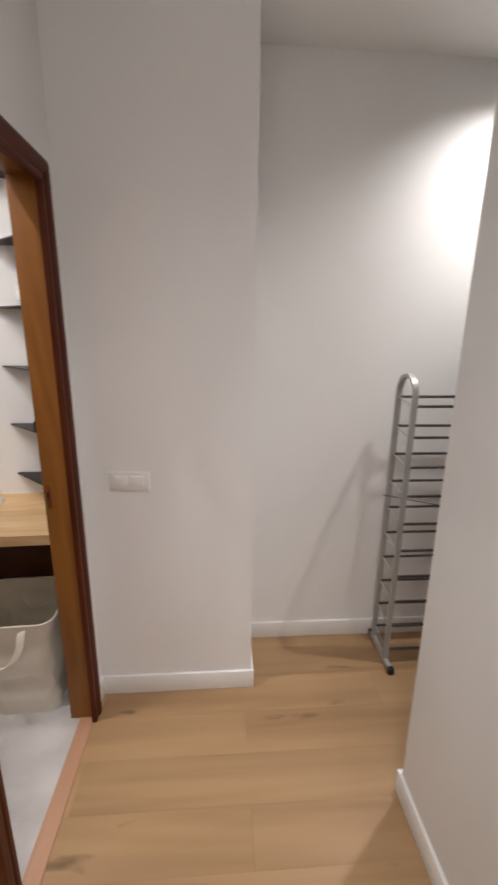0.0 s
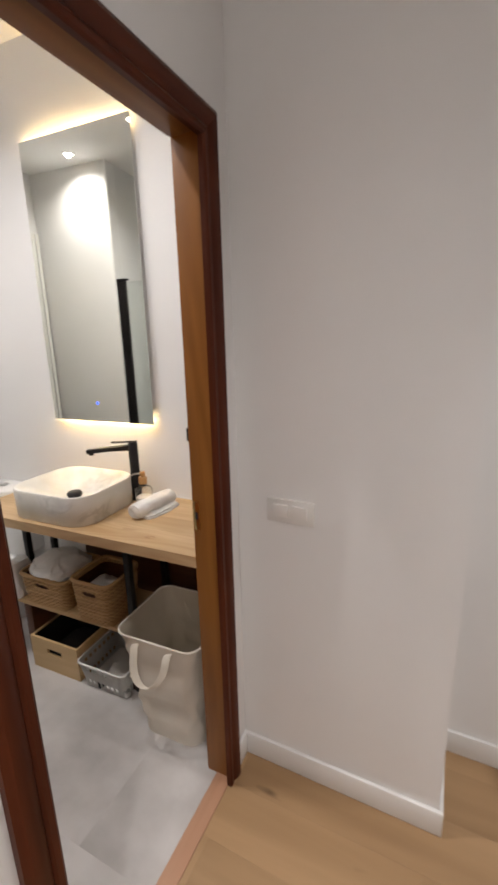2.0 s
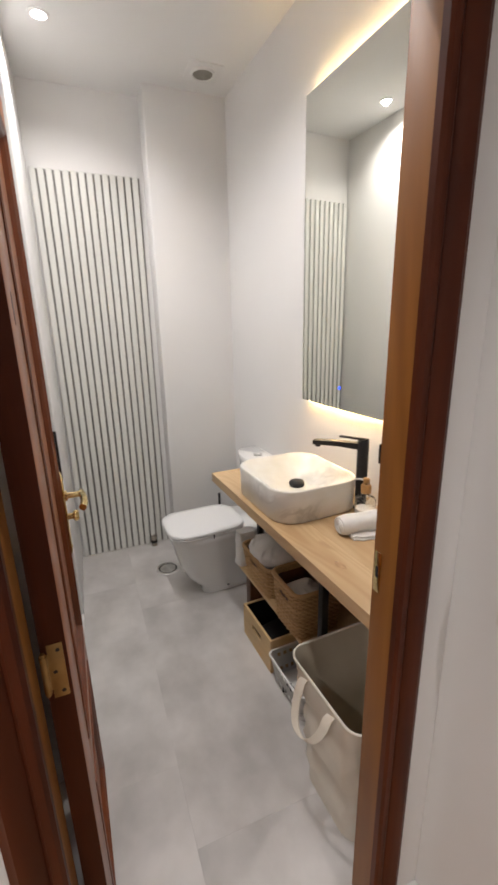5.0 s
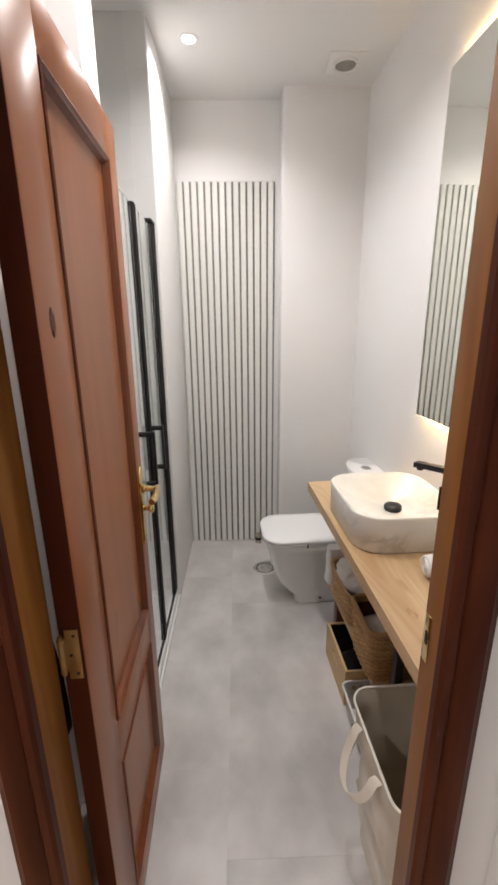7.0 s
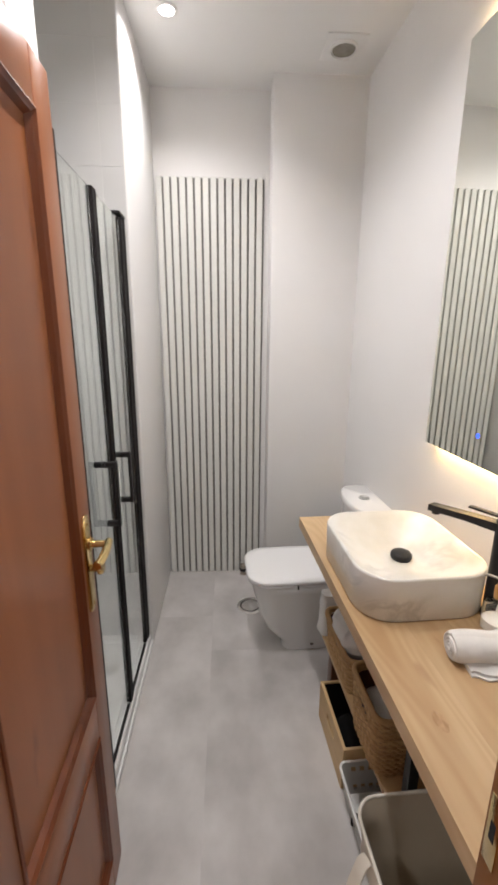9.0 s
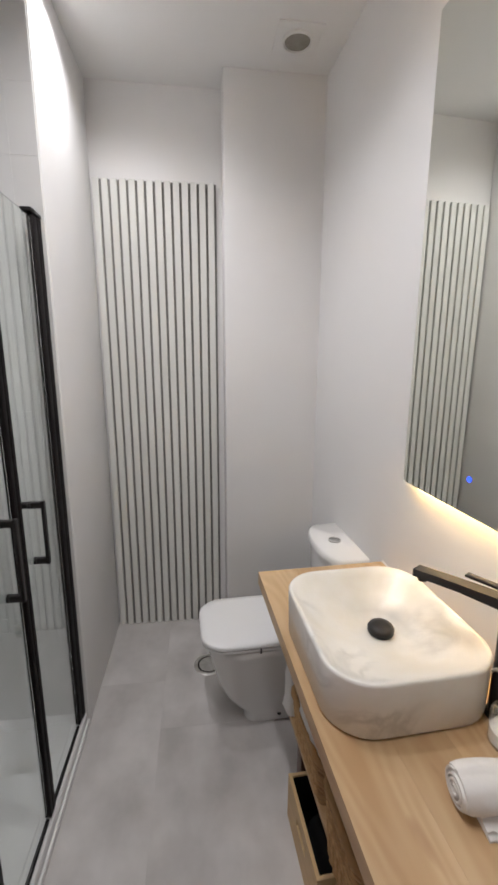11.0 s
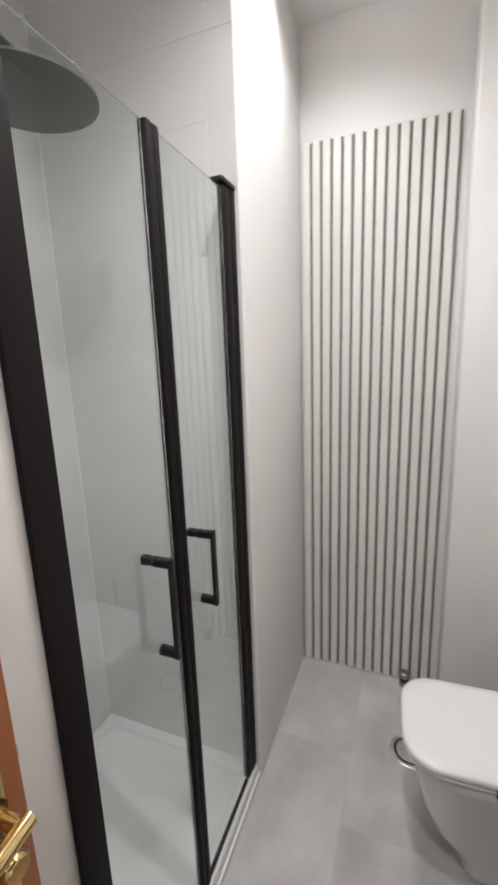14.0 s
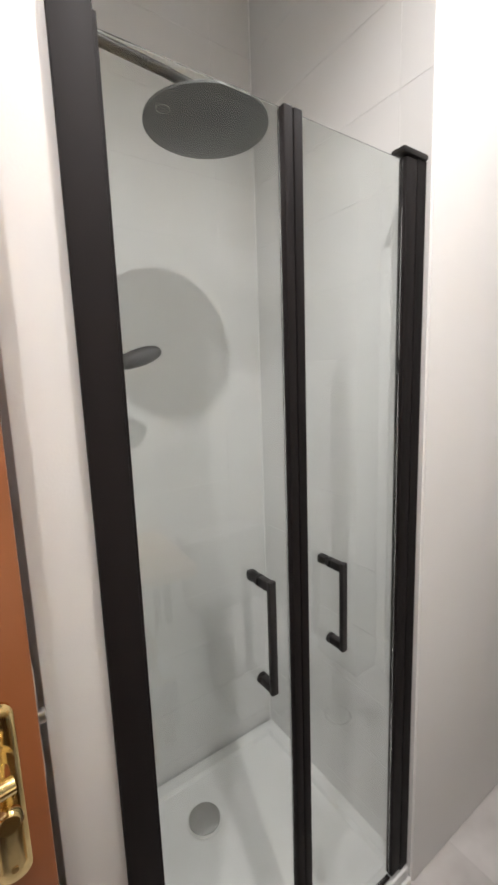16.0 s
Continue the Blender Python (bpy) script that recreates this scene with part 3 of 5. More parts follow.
def shoe_rack():
    r = thing("shoe_rack", (0.3, 4.46, 0), "tall grey metal shoe rack with dark bars, standing empty", "shoe rack")
    y0, y1 = 4.40, 4.56
    for x in (0.0, 0.60):
        arc = [(x, (y0 + y1) / 2 + 0.08 * math.cos(a), 1.345 + 0.08 * math.sin(a)) for a in [math.pi * k / 12 for k in range(13)]]
        pts = [(x, y1, 0.03)] + arc + [(x, y0, 0.03)]
        rings = strap(pts, (1, 0, 0), 0.024, 0.012)
        f = part("side_frame", rings, GREY_TUBE, r, "grey bent metal side frame")
        part("foot", box(x - 0.012, 4.325, 0.006, x + 0.012, 4.605, 0.032, 0.004), GREY_TUBE, f)
        part("foot_cap", box(x - 0.0135, 4.318, 0.0, x + 0.0135, 4.343, 0.034, 0.003), BLACK, f, "black plastic foot cap")
        part("foot_cap", box(x - 0.0135, 4.588, 0.0, x + 0.0135, 4.608, 0.034, 0.003), BLACK, f, "black plastic foot cap")
    for k in range(10):
        z = 0.092 + k * 0.136
        part("bar", rod((0.002, y0 + 0.005, z - 0.016), (0.598, y0 + 0.005, z - 0.016), 0.0065, 10), DARK_BAR, r)
        part("bar", rod((0.002, y1 - 0.005, z + 0.004), (0.598, y1 - 0.005, z + 0.004), 0.0065, 10), DARK_BAR, r)
        part("tier_arm", rod((0.0, y0, z - 0.016), (0.0, y1, z + 0.004), 0.0035, 8), GREY_TUBE, r)
    part("brace", rod((-0.03, 4.555, 0.84), (0.6, 4.40, 0.76), 0.0025, 6), DARK_BAR, r)


shoe_rack()


# ---- bathroom: lights and vent ----
def ceiling_spot(x, y, z):
    s = thing("ceiling_spot", (x, y, z), "small round recessed ceiling spotlight, switched on", "ceiling light", "ceiling spotlights")
    part("trim_ring", lathe(x, y, [(0.043, z + 0.001), (0.043, z - 0.004), (0.040, z - 0.006), (0.031, z - 0.006), (0.029, z - 0.0005)], 32, True, False), WHITE_GLOSS, s)
    part("diffuser", lathe(x, y, [(0.029, z - 0.003), (0.0285, z - 0.001)], 24), LAMP_GLOW, s, "glowing round lamp face")


for sx, sy in BATH_SPOTS:
    ceiling_spot(sx, sy, CEIL_B)
for sx, sy in HALL_SPOTS:
    ceiling_spot(sx, sy, CEIL_H)


def ceiling_vent():
    x, y, z = -3.30, 4.405, CEIL_B
    v = thing("ceiling_vent", (x, y, z), "square white ceiling vent with a round grille", "vent")
    part("plate", box(x - 0.09, y - 0.09, z - 0.006, x + 0.09, y + 0.09, z + 0.001, 0.003), CEILING, v)
    part("collar", lathe(x, y, [(0.062, z - 0.004), (0.062, z - 0.016), (0.055, z - 0.018), (0.052, z - 0.009)], 36, True, True), WHITE_GLOSS, v)
    part("grille", lathe(x, y, [(0.051, z - 0.0095), (0.050, z - 0.0125)], 32), DARK_VENT, v, "dark grey recessed grille")


ceiling_vent()


def backlit_mirror():
    x0, x1, z0, z1, yf = -2.561, -1.958, 1.18, 2.408, 4.622
    m = thing("backlit_mirror", ((x0 + x1) / 2, MIRROR_Y, z0), "tall frameless mirror with warm light glowing behind it", "mirror")
    part("glass", box(x0, yf, z0, x1, yf + 0.004, z1), MIRROR_GLASS, m, "silvered mirror glass", 0)
    part("housing", box(x0 + 0.03, yf + 0.0045, z0 + 0.03, x1 - 0.03, MIRROR_Y - 0.001, z1 - 0.03), MIRROR_SIDE, m)
    part("led_strip", box(x0 + 0.03, yf + 0.010, z1 - 0.0295, x1 - 0.03, yf + 0.022, z1 - 0.025), LED_WARM, m, "warm white light strip")
    part("led_strip", box(x0 + 0.03, yf + 0.010, z0 + 0.025, x1 - 0.03, yf + 0.022, z0 + 0.0295), LED_WARM, m, "warm white light strip")
    part("touch_button", moved(lathe(0, 0, [(0.0075, 0), (0.0075, 0.0008)], 20), Matrix.Translation((-2.273, yf - 0.0002, 1.268)) @ pose(0, 0, 0, 90)), BLUE_DOT, m, "small blue glowing touch button")


backlit_mirror()


# ---- slat panel and floor fittings ----
def slat_panel():
    y0, pitch, n, h = 3.499, 0.0421, 14, 2.384
    p = thing("slat_panel", (BACK_X, 3.79, 0), "floor-to-head-height wall panel of white slats on dark felt", "wall panel")
    part("backing", box(BACK_X, y0, 0.0, BACK_X + 0.008, y0 + n * pitch, h), FELT, p, "dark grey felt backing", 0)
    first = None
    for k in range(n):
        if first is None:
            first = part("slat", box(BACK_X + 0.0085, y0 + 0.001, 0.002, BACK_X + 0.026, y0 + 0.0315, h, 0.002, 1), SLAT_WHITE, p)
        else:
            o = first.copy()
            scene.collection.objects.link(o)
            o.location = (0, k * pitch, 0)


slat_panel()


def door_stop():
    x, y = -3.603, 3.978
    s = thing("door_stop", (x, y, 0), "small round steel door stop on the tiled floor", "door stop")
    part("body", lathe(x, y, [(0.023, 0), (0.023, 0.004), (0.019, 0.006), (0.019, 0.050), (0.022, 0.052), (0.022, 0.066), (0.017, 0.070)], 24), WORN_STEEL, s)
    part("rubber", lathe(x, y, [(0.0196, 0.022), (0.0212, 0.024), (0.0212, 0.040), (0.0196, 0.042)], 24), BLACK, s, "black rubber ring")


door_stop()


def floor_drain(name, x, y, z, r, label):
    d = thing(name, (x, y, z), label, "drain")
    part("rim", lathe(x, y, [(r, z - 0.002), (r, z + 0.003), (r * 0.93, z + 0.006), (r * 0.80, z + 0.005), (r * 0.78, z + 0.0012)], 36), CHROME, d)
    part("groove", lathe(x, y, [(r * 0.79, z + 0.0005), (r * 0.79, z + 0.0016)], 36), DARK_BAR, d, "dark ring groove")
    part("cover", lathe(x, y, [(r * 0.66, z), (r * 0.66, z + 0.004), (r * 0.56, z + 0.0055), (r * 0.1, z + 0.006)], 36), CHROME, d)


floor_drain("floor_drain", -3.255, 4.006, 0.0, 0.076, "round stainless steel drain cover in the tile floor")


# ---- toilet ----
def toilet():
    cx = -3.008
    w = thing("toilet", (cx, 4.35, 0), "white ceramic close-coupled toilet with its lid down", "toilet")

    def d_ring(z, wd, y0, y1, r, seg=8):
        y0 += 0.033
        return round_rect(cx, (y0 + y1) / 2, z, wd, y1 - y0, r, seg)
    part("bowl", loft([d_ring(0.0, 0.205, 4.150, 4.60, 0.05), d_ring(0.010, 0.208, 4.147, 4.60, 0.05), d_ring(0.045, 0.206, 4.144, 4.60, 0.055), d_ring(0.075, 0.212, 4.105, 4.60, 0.06),
                       d_ring(0.12, 0.226, 4.064, 4.60, 0.075), d_ring(0.19, 0.25, 4.034, 4.60, 0.09), d_ring(0.28, 0.285, 4.012, 4.60, 0.11), d_ring(0.36, 0.325, 3.99, 4.60, 0.13), d_ring(0.395, 0.34, 3.978, 4.60, 0.14), d_ring(0.40, 0.33, 3.984, 4.60, 0.135)]), CERAMIC, w, "", 60)
    part("seat", loft([d_ring(0.4005, 0.335, 3.975, 4.44, 0.10), d_ring(0.404, 0.345, 3.968, 4.445, 0.105), d_ring(0.412, 0.345, 3.968, 4.445, 0.105), d_ring(0.415, 0.335, 3.974, 4.44, 0.10)]), SEAT_PLASTIC, w, "", 60)
    part("lid", loft([d_ring(0.418, 0.335, 3.974, 4.44, 0.10), d_ring(0.421, 0.347, 3.966, 4.447, 0.105), d_ring(0.430, 0.347, 3.966, 4.447, 0.105), d_ring(0.436, 0.335, 3.973, 4.44, 0.10),
                      d_ring(0.438, 0.28, 4.0, 4.41, 0.10)]), SEAT_PLASTIC, w, "white closed plastic lid", 60)
    part("bumper", box(-2.838, 4.23, 0.395, -2.8325, 4.236, 0.416), BLACK, w)

    def tank(z, grow):
        pts = []
        for i in range(25):
            a = math.pi * i / 24
            pts.append((cx + 0.033 - (0.182 + grow) * math.cos(a), 4.585 - (0.10 + grow) * math.sin(a) ** 0.6, z))
        return pts + [(cx + 0.215 + grow, 4.648, z), (cx - 0.149 - grow, 4.648, z)]
    part("cistern", loft([tank(0.402, -0.03), tank(0.42, -0.022), tank(0.60, -0.012), tank(0.755, -0.006)]), CERAMIC, w, "", 50)
    lid = part("cistern_lid", loft([tank(0.757, -0.004), tank(0.762, 0.003), tank(0.782, 0.003), tank(0.790, -0.004)]), CERAMIC, w, "", 50)
    part("flush_button", lathe(cx + 0.033, 4.575, [(0.026, 0.789), (0.026, 0.794), (0.023, 0.796), (0.021, 0.793), (0.018, 0.7955)], 28), STEEL, lid, "round chrome flush button")
    part("bolt_cap", lathe(-2.903, 4.33, [(0.008, 0.03), (0.007, 0.034)], 12), BLACK, w)


toilet()


def toilet_brush():
    x, y = -3.42, 4.48
    b = thing("toilet_brush", (x, y, 0), "toilet brush with a black handle in a white holder", "toilet brush")
    part("holder", lathe(x, y, [(0.042, 0), (0.045, 0.004), (0.043, 0.17), (0.040, 0.172), (0.038, 0.15)], 24), PLASTIC, b)
    part("handle", lathe(x, y, [(0.006, 0.12), (0.006, 0.30), (0.0085, 0.31), (0.0085, 0.398), (0.005, 0.402)], 14), BLACK, b, "thin black handle")


toilet_brush()


# ---- vanity ----
TOP_Z, FRONT_Y = 0.830, 4.192
CX0, CX1 = -2.70, -1.462


def worktop():
    w = thing("wooden_worktop", ((CX0 + CX1) / 2, FRONT_Y, TOP_Z - 0.042), "light oak stave worktop with a sawn front edge", "worktop")
    edges = [FRONT_Y, 4.325, 4.44, 4.55, MIRROR_Y - 0.001]
    for a, b in zip(edges, edges[1:]):
        part("stave", box(CX0, a, TOP_Z - 0.042, CX1 - 0.001, b - 0.00005, TOP_Z, 0.0003, 1), COUNTER_WOOD, w)
    for kx, ky, kr in ((-1.752, 4.262, 0.016), (-2.60, 4.50, 0.011)):
        knot = loft([[(kx + kr * k * 1.5 * math.cos(a * math.pi / 14) * (1 + 0.15 * noise.noise(Vector((math.cos(a * math.pi / 14), math.sin(a * math.pi / 14), k * 2)))),
                       ky + kr * k * 0.8 * math.sin(a * math.pi / 14) * (1 + 0.2 * noise.noise(Vector((math.sin(a * math.pi / 14), k, 3)))), TOP_Z + z) for a in range(28)]
                     for k, z in ((1.0, -0.001), (0.97, 0.0002), (0.6, 0.00028), (0.1, 0.0003))])
        part("knot", knot, OAK_KNOT, w, "brown oval knot in the oak", 60)
    part("sealant", box(CX0, MIRROR_Y - 0.006, TOP_Z + 0.0002, CX1 - 0.001, MIRROR_Y - 0.0005, TOP_Z + 0.005, 0.002), WHITE_GLOSS, w, "white silicone joint at the wall")


worktop()


def vanity_frame():
    f = thing("vanity_frame", (-2.05, 4.45, 0), "black square-tube steel frame under the worktop", "frame")
    for x, ys in ((-2.655, (4.43, 4.585)), (-1.934, (4.335, 4.585))):
        for y in ys:
            part("leg", box(x - 0.014, y - 0.014, 0, x + 0.014, y + 0.014, TOP_Z - 0.071, 0.002), BLACK, f)
    for y in (4.43, 4.585):
        part("crossbar", box(-2.67, y - 0.014, TOP_Z - 0.070, -1.5, y + 0.014, TOP_Z - 0.043, 0.002), BLACK, f)


vanity_frame()


def low_shelf():
    s = thing("low_shelf", (-2.28, 4.45, 0), "pine shelf board on dark wooden blocks below the worktop", "shelf")
    part("board", box(-2.63, 4.285, 0.328, -1.90, 4.566, 0.350, 0.003), SHELF_PINE, s)
    for x in (-2.615, -1.97):
        part("block", box(x, 4.325, 0, x + 0.05, 4.55, 0.3275, 0.003), DARK_WOOD_AND_SHADE, s, "dark stained wooden block")


low_shelf()


def dark_panel():
    p = thing("cabinet_back", (-1.9, 4.63, 0), "dark reddish wooden cabinet back standing below the worktop", "cabinet")
    part("board", box(-2.45, 4.604, 0.0, -1.475, 4.624, 0.70, 0.003), DARK_WOOD_AND_SHADE, p)
    part("rail", box(-2.45, 4.5995, 0.60, -1.475, 4.6035, 0.70, 0.0015), DARK_WOOD_AND_SHADE, p)


dark_panel()


def basin():
    cx, cy, z0, z1, w, d = -2.243, 4.395, TOP_Z, 0.957, 0.43, 0.372
    b = thing("washbasin", (cx, cy, z0), "cream marble countertop washbasin with grey veins", "washbasin")
    R = round_rect
    part("bowl", loft([R(cx, cy, z0, w - 0.016, d - 0.016, 0.092), R(cx, cy, z0 + 0.006, w - 0.006, d - 0.006, 0.097), R(cx, cy, z1 - 0.006, w, d, 0.10), R(cx, cy, z1 - 0.0015, w - 0.004, d - 0.004, 0.098),
                       R(cx, cy, z1, w - 0.010, d - 0.010, 0.095), R(cx, cy, z1 - 0.002, w - 0.022, d - 0.022, 0.09), R(cx, cy, z1 - 0.018, w - 0.045, d - 0.045, 0.085),
                       R(cx, cy, z1 - 0.05, w - 0.12, d - 0.12, 0.08), R(cx - 0.01, cy + 0.01, z1 - 0.075, w - 0.22, d - 0.20, 0.07),
                       R(cx - 0.035, cy + 0.028, z1 - 0.090, 0.14, 0.12, 0.055), R(cx - 0.048, cy + 0.038, z1 - 0.094, 0.06, 0.06, 0.029)]), MARBLE, b, "", 60)
    plug = part("drain_plug", lathe(cx - 0.048, cy + 0.038, [(0.030, z1 - 0.0935), (0.033, z1 - 0.088), (0.033, z1 - 0.078), (0.029, z1 - 0.072), (0.015, z1 - 0.069)], 32), BLACK, b, "glossy black push drain plug", 50)
    return plug


basin()


def tap():
    x, y = -2.048, 4.574
    m = Matrix.Translation((x, y, TOP_Z)) @ pose(0, 0, 0, 0, 0, 209)   # local x points along the spout
    t = thing("basin_mixer_tap", m, "tall matt black single-lever basin mixer tap", "tap")
    part("body", join(lathe(0, 0, [(0.027, 0), (0.027, 0.006), (0.023, 0.008)], 28), moved(lathe(0, 0, [(0.022, 0), (0.0215, 0.262), (0.019, 0.266)], 28), Matrix.Translation((0, 0, 0.006)))), BLACK, t, local=True)
    part("spout", join(loft([[(0.0, -0.017, 0.238), (0.0, 0.017, 0.238), (0.0, 0.017, 0.262), (0.0, -0.017, 0.262)], [(0.10, -0.016, 0.238), (0.10, 0.016, 0.238), (0.10, 0.016, 0.256), (0.10, -0.016, 0.256)],
                             [(0.205, -0.015, 0.230), (0.205, 0.015, 0.230), (0.205, 0.015, 0.248), (0.205, -0.015, 0.248)]]), rod((0.188, 0, 0.222), (0.188, 0, 0.236), 0.011, 16)), BLACK, t, local=True)
    part("lever", join(box(-0.02, -0.009, 0.274, 0.095, 0.009, 0.280, 0.002), rod((0, 0, 0.266), (0, 0, 0.276), 0.018, 20)), BLACK, t, local=True)


tap()


def soap_bottle():
    x, y = -1.985, 4.545
    s = thing("soap_dispenser", (x, y, TOP_Z), "clear glass soap bottle with an amber wooden pump", "soap dispenser")
    z = TOP_Z
    bottle = part("bottle", lathe(x, y, [(0.036, z), (0.039, z + 0.004), (0.039, z + 0.062), (0.034, z + 0.074), (0.019, z + 0.082), (0.017, z + 0.092),
                                         (0.015, z + 0.0915), (0.017, z + 0.080), (0.032, z + 0.071), (0.0365, z + 0.060), (0.0365, z + 0.007), (0.030, z + 0.005)], 32), BOTTLE_GLASS, s, "", 50)
    bottle.visible_shadow = False
    part("soap", lathe(x, y, [(0.029, z + 0.0055), (0.0355, z + 0.008), (0.0355, z + 0.032), (0.030, z + 0.034)], 24), SOAP, s, "pale liquid soap")
    part("pump", lathe(x, y, [(0.0185, z + 0.0925), (0.019, z + 0.120), (0.016, z + 0.124), (0.006, z + 0.125), (0.006, z + 0.130), (0.0125, z + 0.131), (0.0125, z + 0.146), (0.010, z + 0.148)], 24),
         BRONZE, s, "amber wooden pump head")
    part("nozzle", pipe([(x, y, z + 0.139), (x - 0.020, y - 0.008, z + 0.139), (x - 0.040, y - 0.016, z + 0.135), (x - 0.046, y - 0.018, z + 0.128)], 0.0032, 10), STEEL, s, "thin steel nozzle")


soap_bottle()


def rolled_towel():
    a, b = Vector((-1.905, 4.372, 0)), Vector((-1.872, 4.60, 0))
    ang = math.degrees(math.atan2(b.y - a.y, b.x - a.x))
    m = Matrix.Translation((a.x, a.y, TOP_Z + 0.0005)) @ pose(0, 0, 0, 0, 0, ang)
    t = thing("rolled_towel", m, "white hand towel rolled up on the worktop", "towel")
    length, r = 0.225, 0.034
    rings = []
    for k in range(19):
        u = k / 18
        end = 0.86 if k in (0, 18) else 0.97 if k in (1, 17) else 1.0
        rr = []
        for i in range(40):
            a = 2 * math.pi * i / 40
            wob = 1 + 0.10 * noise.noise(Vector((u * 6, 1.6 * math.cos(a), 1.6 * math.sin(a)))) - 0.06 * u
            lip = 0.004 if 0.6 < a < 1.5 else 0.0
            rr.append((u * length, (r * 1.1 * end * wob + lip) * math.cos(a), max(r * 0.95 + (r * 0.92 * end * wob + lip) * math.sin(a), 0.0)))
        rings.append(rr)
    part("roll", loft(rings), TOWEL, t, "", 70, True)
    coil = []
    for i in range(70):
        f = i / 69
        a = f * 3.2 * 2 * math.pi
        rr2 = 0.005 + f * (r - 0.010)
        coil.append((-0.001 + 0.003 * f, rr2 * 1.1 * math.cos(a), r * 0.95 + rr2 * 0.92 * math.sin(a)))
    part("coil", strap(coil, (1, 0, 0), 0.012, 0.0032), TOWEL, t, "rolled-in layers at the towel end", 70, True)
    for name, reach, z0, sd in (("flap", 0.046, 0.0005, 1), ("flap", 0.036, 0.0065, 5)):
        top_side, low_side = [], []
        for i in range(23):
            u = i / 22
            edge = -0.024 - reach * (0.72 + 0.28 * math.sin(math.pi * u)) + 0.007 * noise.noise(Vector((u * 9, sd, 0)))
            row = []
            for k in range(9):
                f = k / 8
                lift = 0.004 + 0.0035 * noise.noise(Vector((u * 8, f * 3, sd))) + 0.010 * (1 - f) ** 2
                row.append((0.024 + u * (length - 0.035), -0.018 + (edge + 0.018) * f, z0 + max(lift, 0.001)))
            top_side.append(row)
            low_side.append([(x, y, z0) for x, y, _ in row])
        part(name, loft([a + b[::-1] for a, b in zip(top_side, low_side)]), TOWEL, t, "loose folded towel edge", 60, True)
    bulge = []
    for k in range(11):
        u = k / 10
        s = math.sin(math.pi * min(max(u, 0.04), 0.96)) ** 0.5
        bulge.append([(0.085 + 0.115 * u, 0.030 + 0.034 * s * math.cos(a * math.pi / 12) * (1 + 0.12 * noise.noise(Vector((u * 5, a * 0.4, 2)))),
                       max(0.0, 0.022 + 0.026 * s * math.sin(a * math.pi / 12) * (1 + 0.2 * noise.noise(Vector((u * 4, a * 0.5, 7)))))) for a in range(24)])
    part("bunched_end", loft(bulge), TOWEL, t, "bunched loose end of the towel", 70, True)


rolled_towel()


# ---- corner shelves ----
SHELF_Z = [0.932, 1.170, 1.434, 1.683, 1.935, 2.185]

SH_X = -1.462


def corner_shelf(z):
    s = thing("corner_shelf", (SH_X, MIRROR_Y, z), "thin black triangular corner shelf", "shelf", "stacked black corner shelves")
    leg, th = 0.322, 0.006
    tri = [(SH_X, MIRROR_Y - 0.0005), (SH_X - leg, MIRROR_Y - 0.0005), (SH_X - leg + 0.004, MIRROR_Y - 0.008), (SH_X - 0.008, MIRROR_Y - leg + 0.004), (SH_X, MIRROR_Y - leg)]
    part("plate", loft([[(x, y, z) for x, y in tri], [(x, y, z + th) for x, y in tri]]), BLACK, s, "", 20)


for sz in SHELF_Z:
    corner_shelf(sz)


def red_bottle():
    x, y, z = -1.57, 4.55, SHELF_Z[5] + 0.0062
    b = thing("red_bottle", (x, y, z), "pinkish red plastic bottle on the top corner shelf", "bottle")
    part("body", lathe(x, y, [(0.026, z), (0.028, z + 0.004), (0.028, z + 0.10), (0.020, z + 0.115), (0.011, z + 0.12)], 24), RED, b, "", 50)
    part("cap", lathe(x, y, [(0.012, z + 0.1205), (0.012, z + 0.14), (0.010, z + 0.142)], 20), PLASTIC, b, "white cap")


def white_jar():
    x, y, z = -1.63, 4.60, SHELF_Z[3] + 0.0062
    b = thing("white_jar", (x, y, z), "white jar with grey printed lines on a corner shelf", "jar")
    part("body", lathe(x, y, [(0.034, z), (0.036, z + 0.004), (0.036, z + 0.062), (0.033, z + 0.066)], 28), PLASTIC, b)
    part("lid", lathe(x, y, [(0.035, z + 0.0665), (0.035, z + 0.080), (0.032, z + 0.082)], 28), PLASTIC, b)
    for k, h in ((0, 0.010), (1, 0.020)):
        part("print", lathe(x, y, [(0.0363, z + h), (0.0363, z + h + 0.004)], 28, False, False), GREY_LABEL, b, "grey printed bar")


red_bottle()
white_jar()


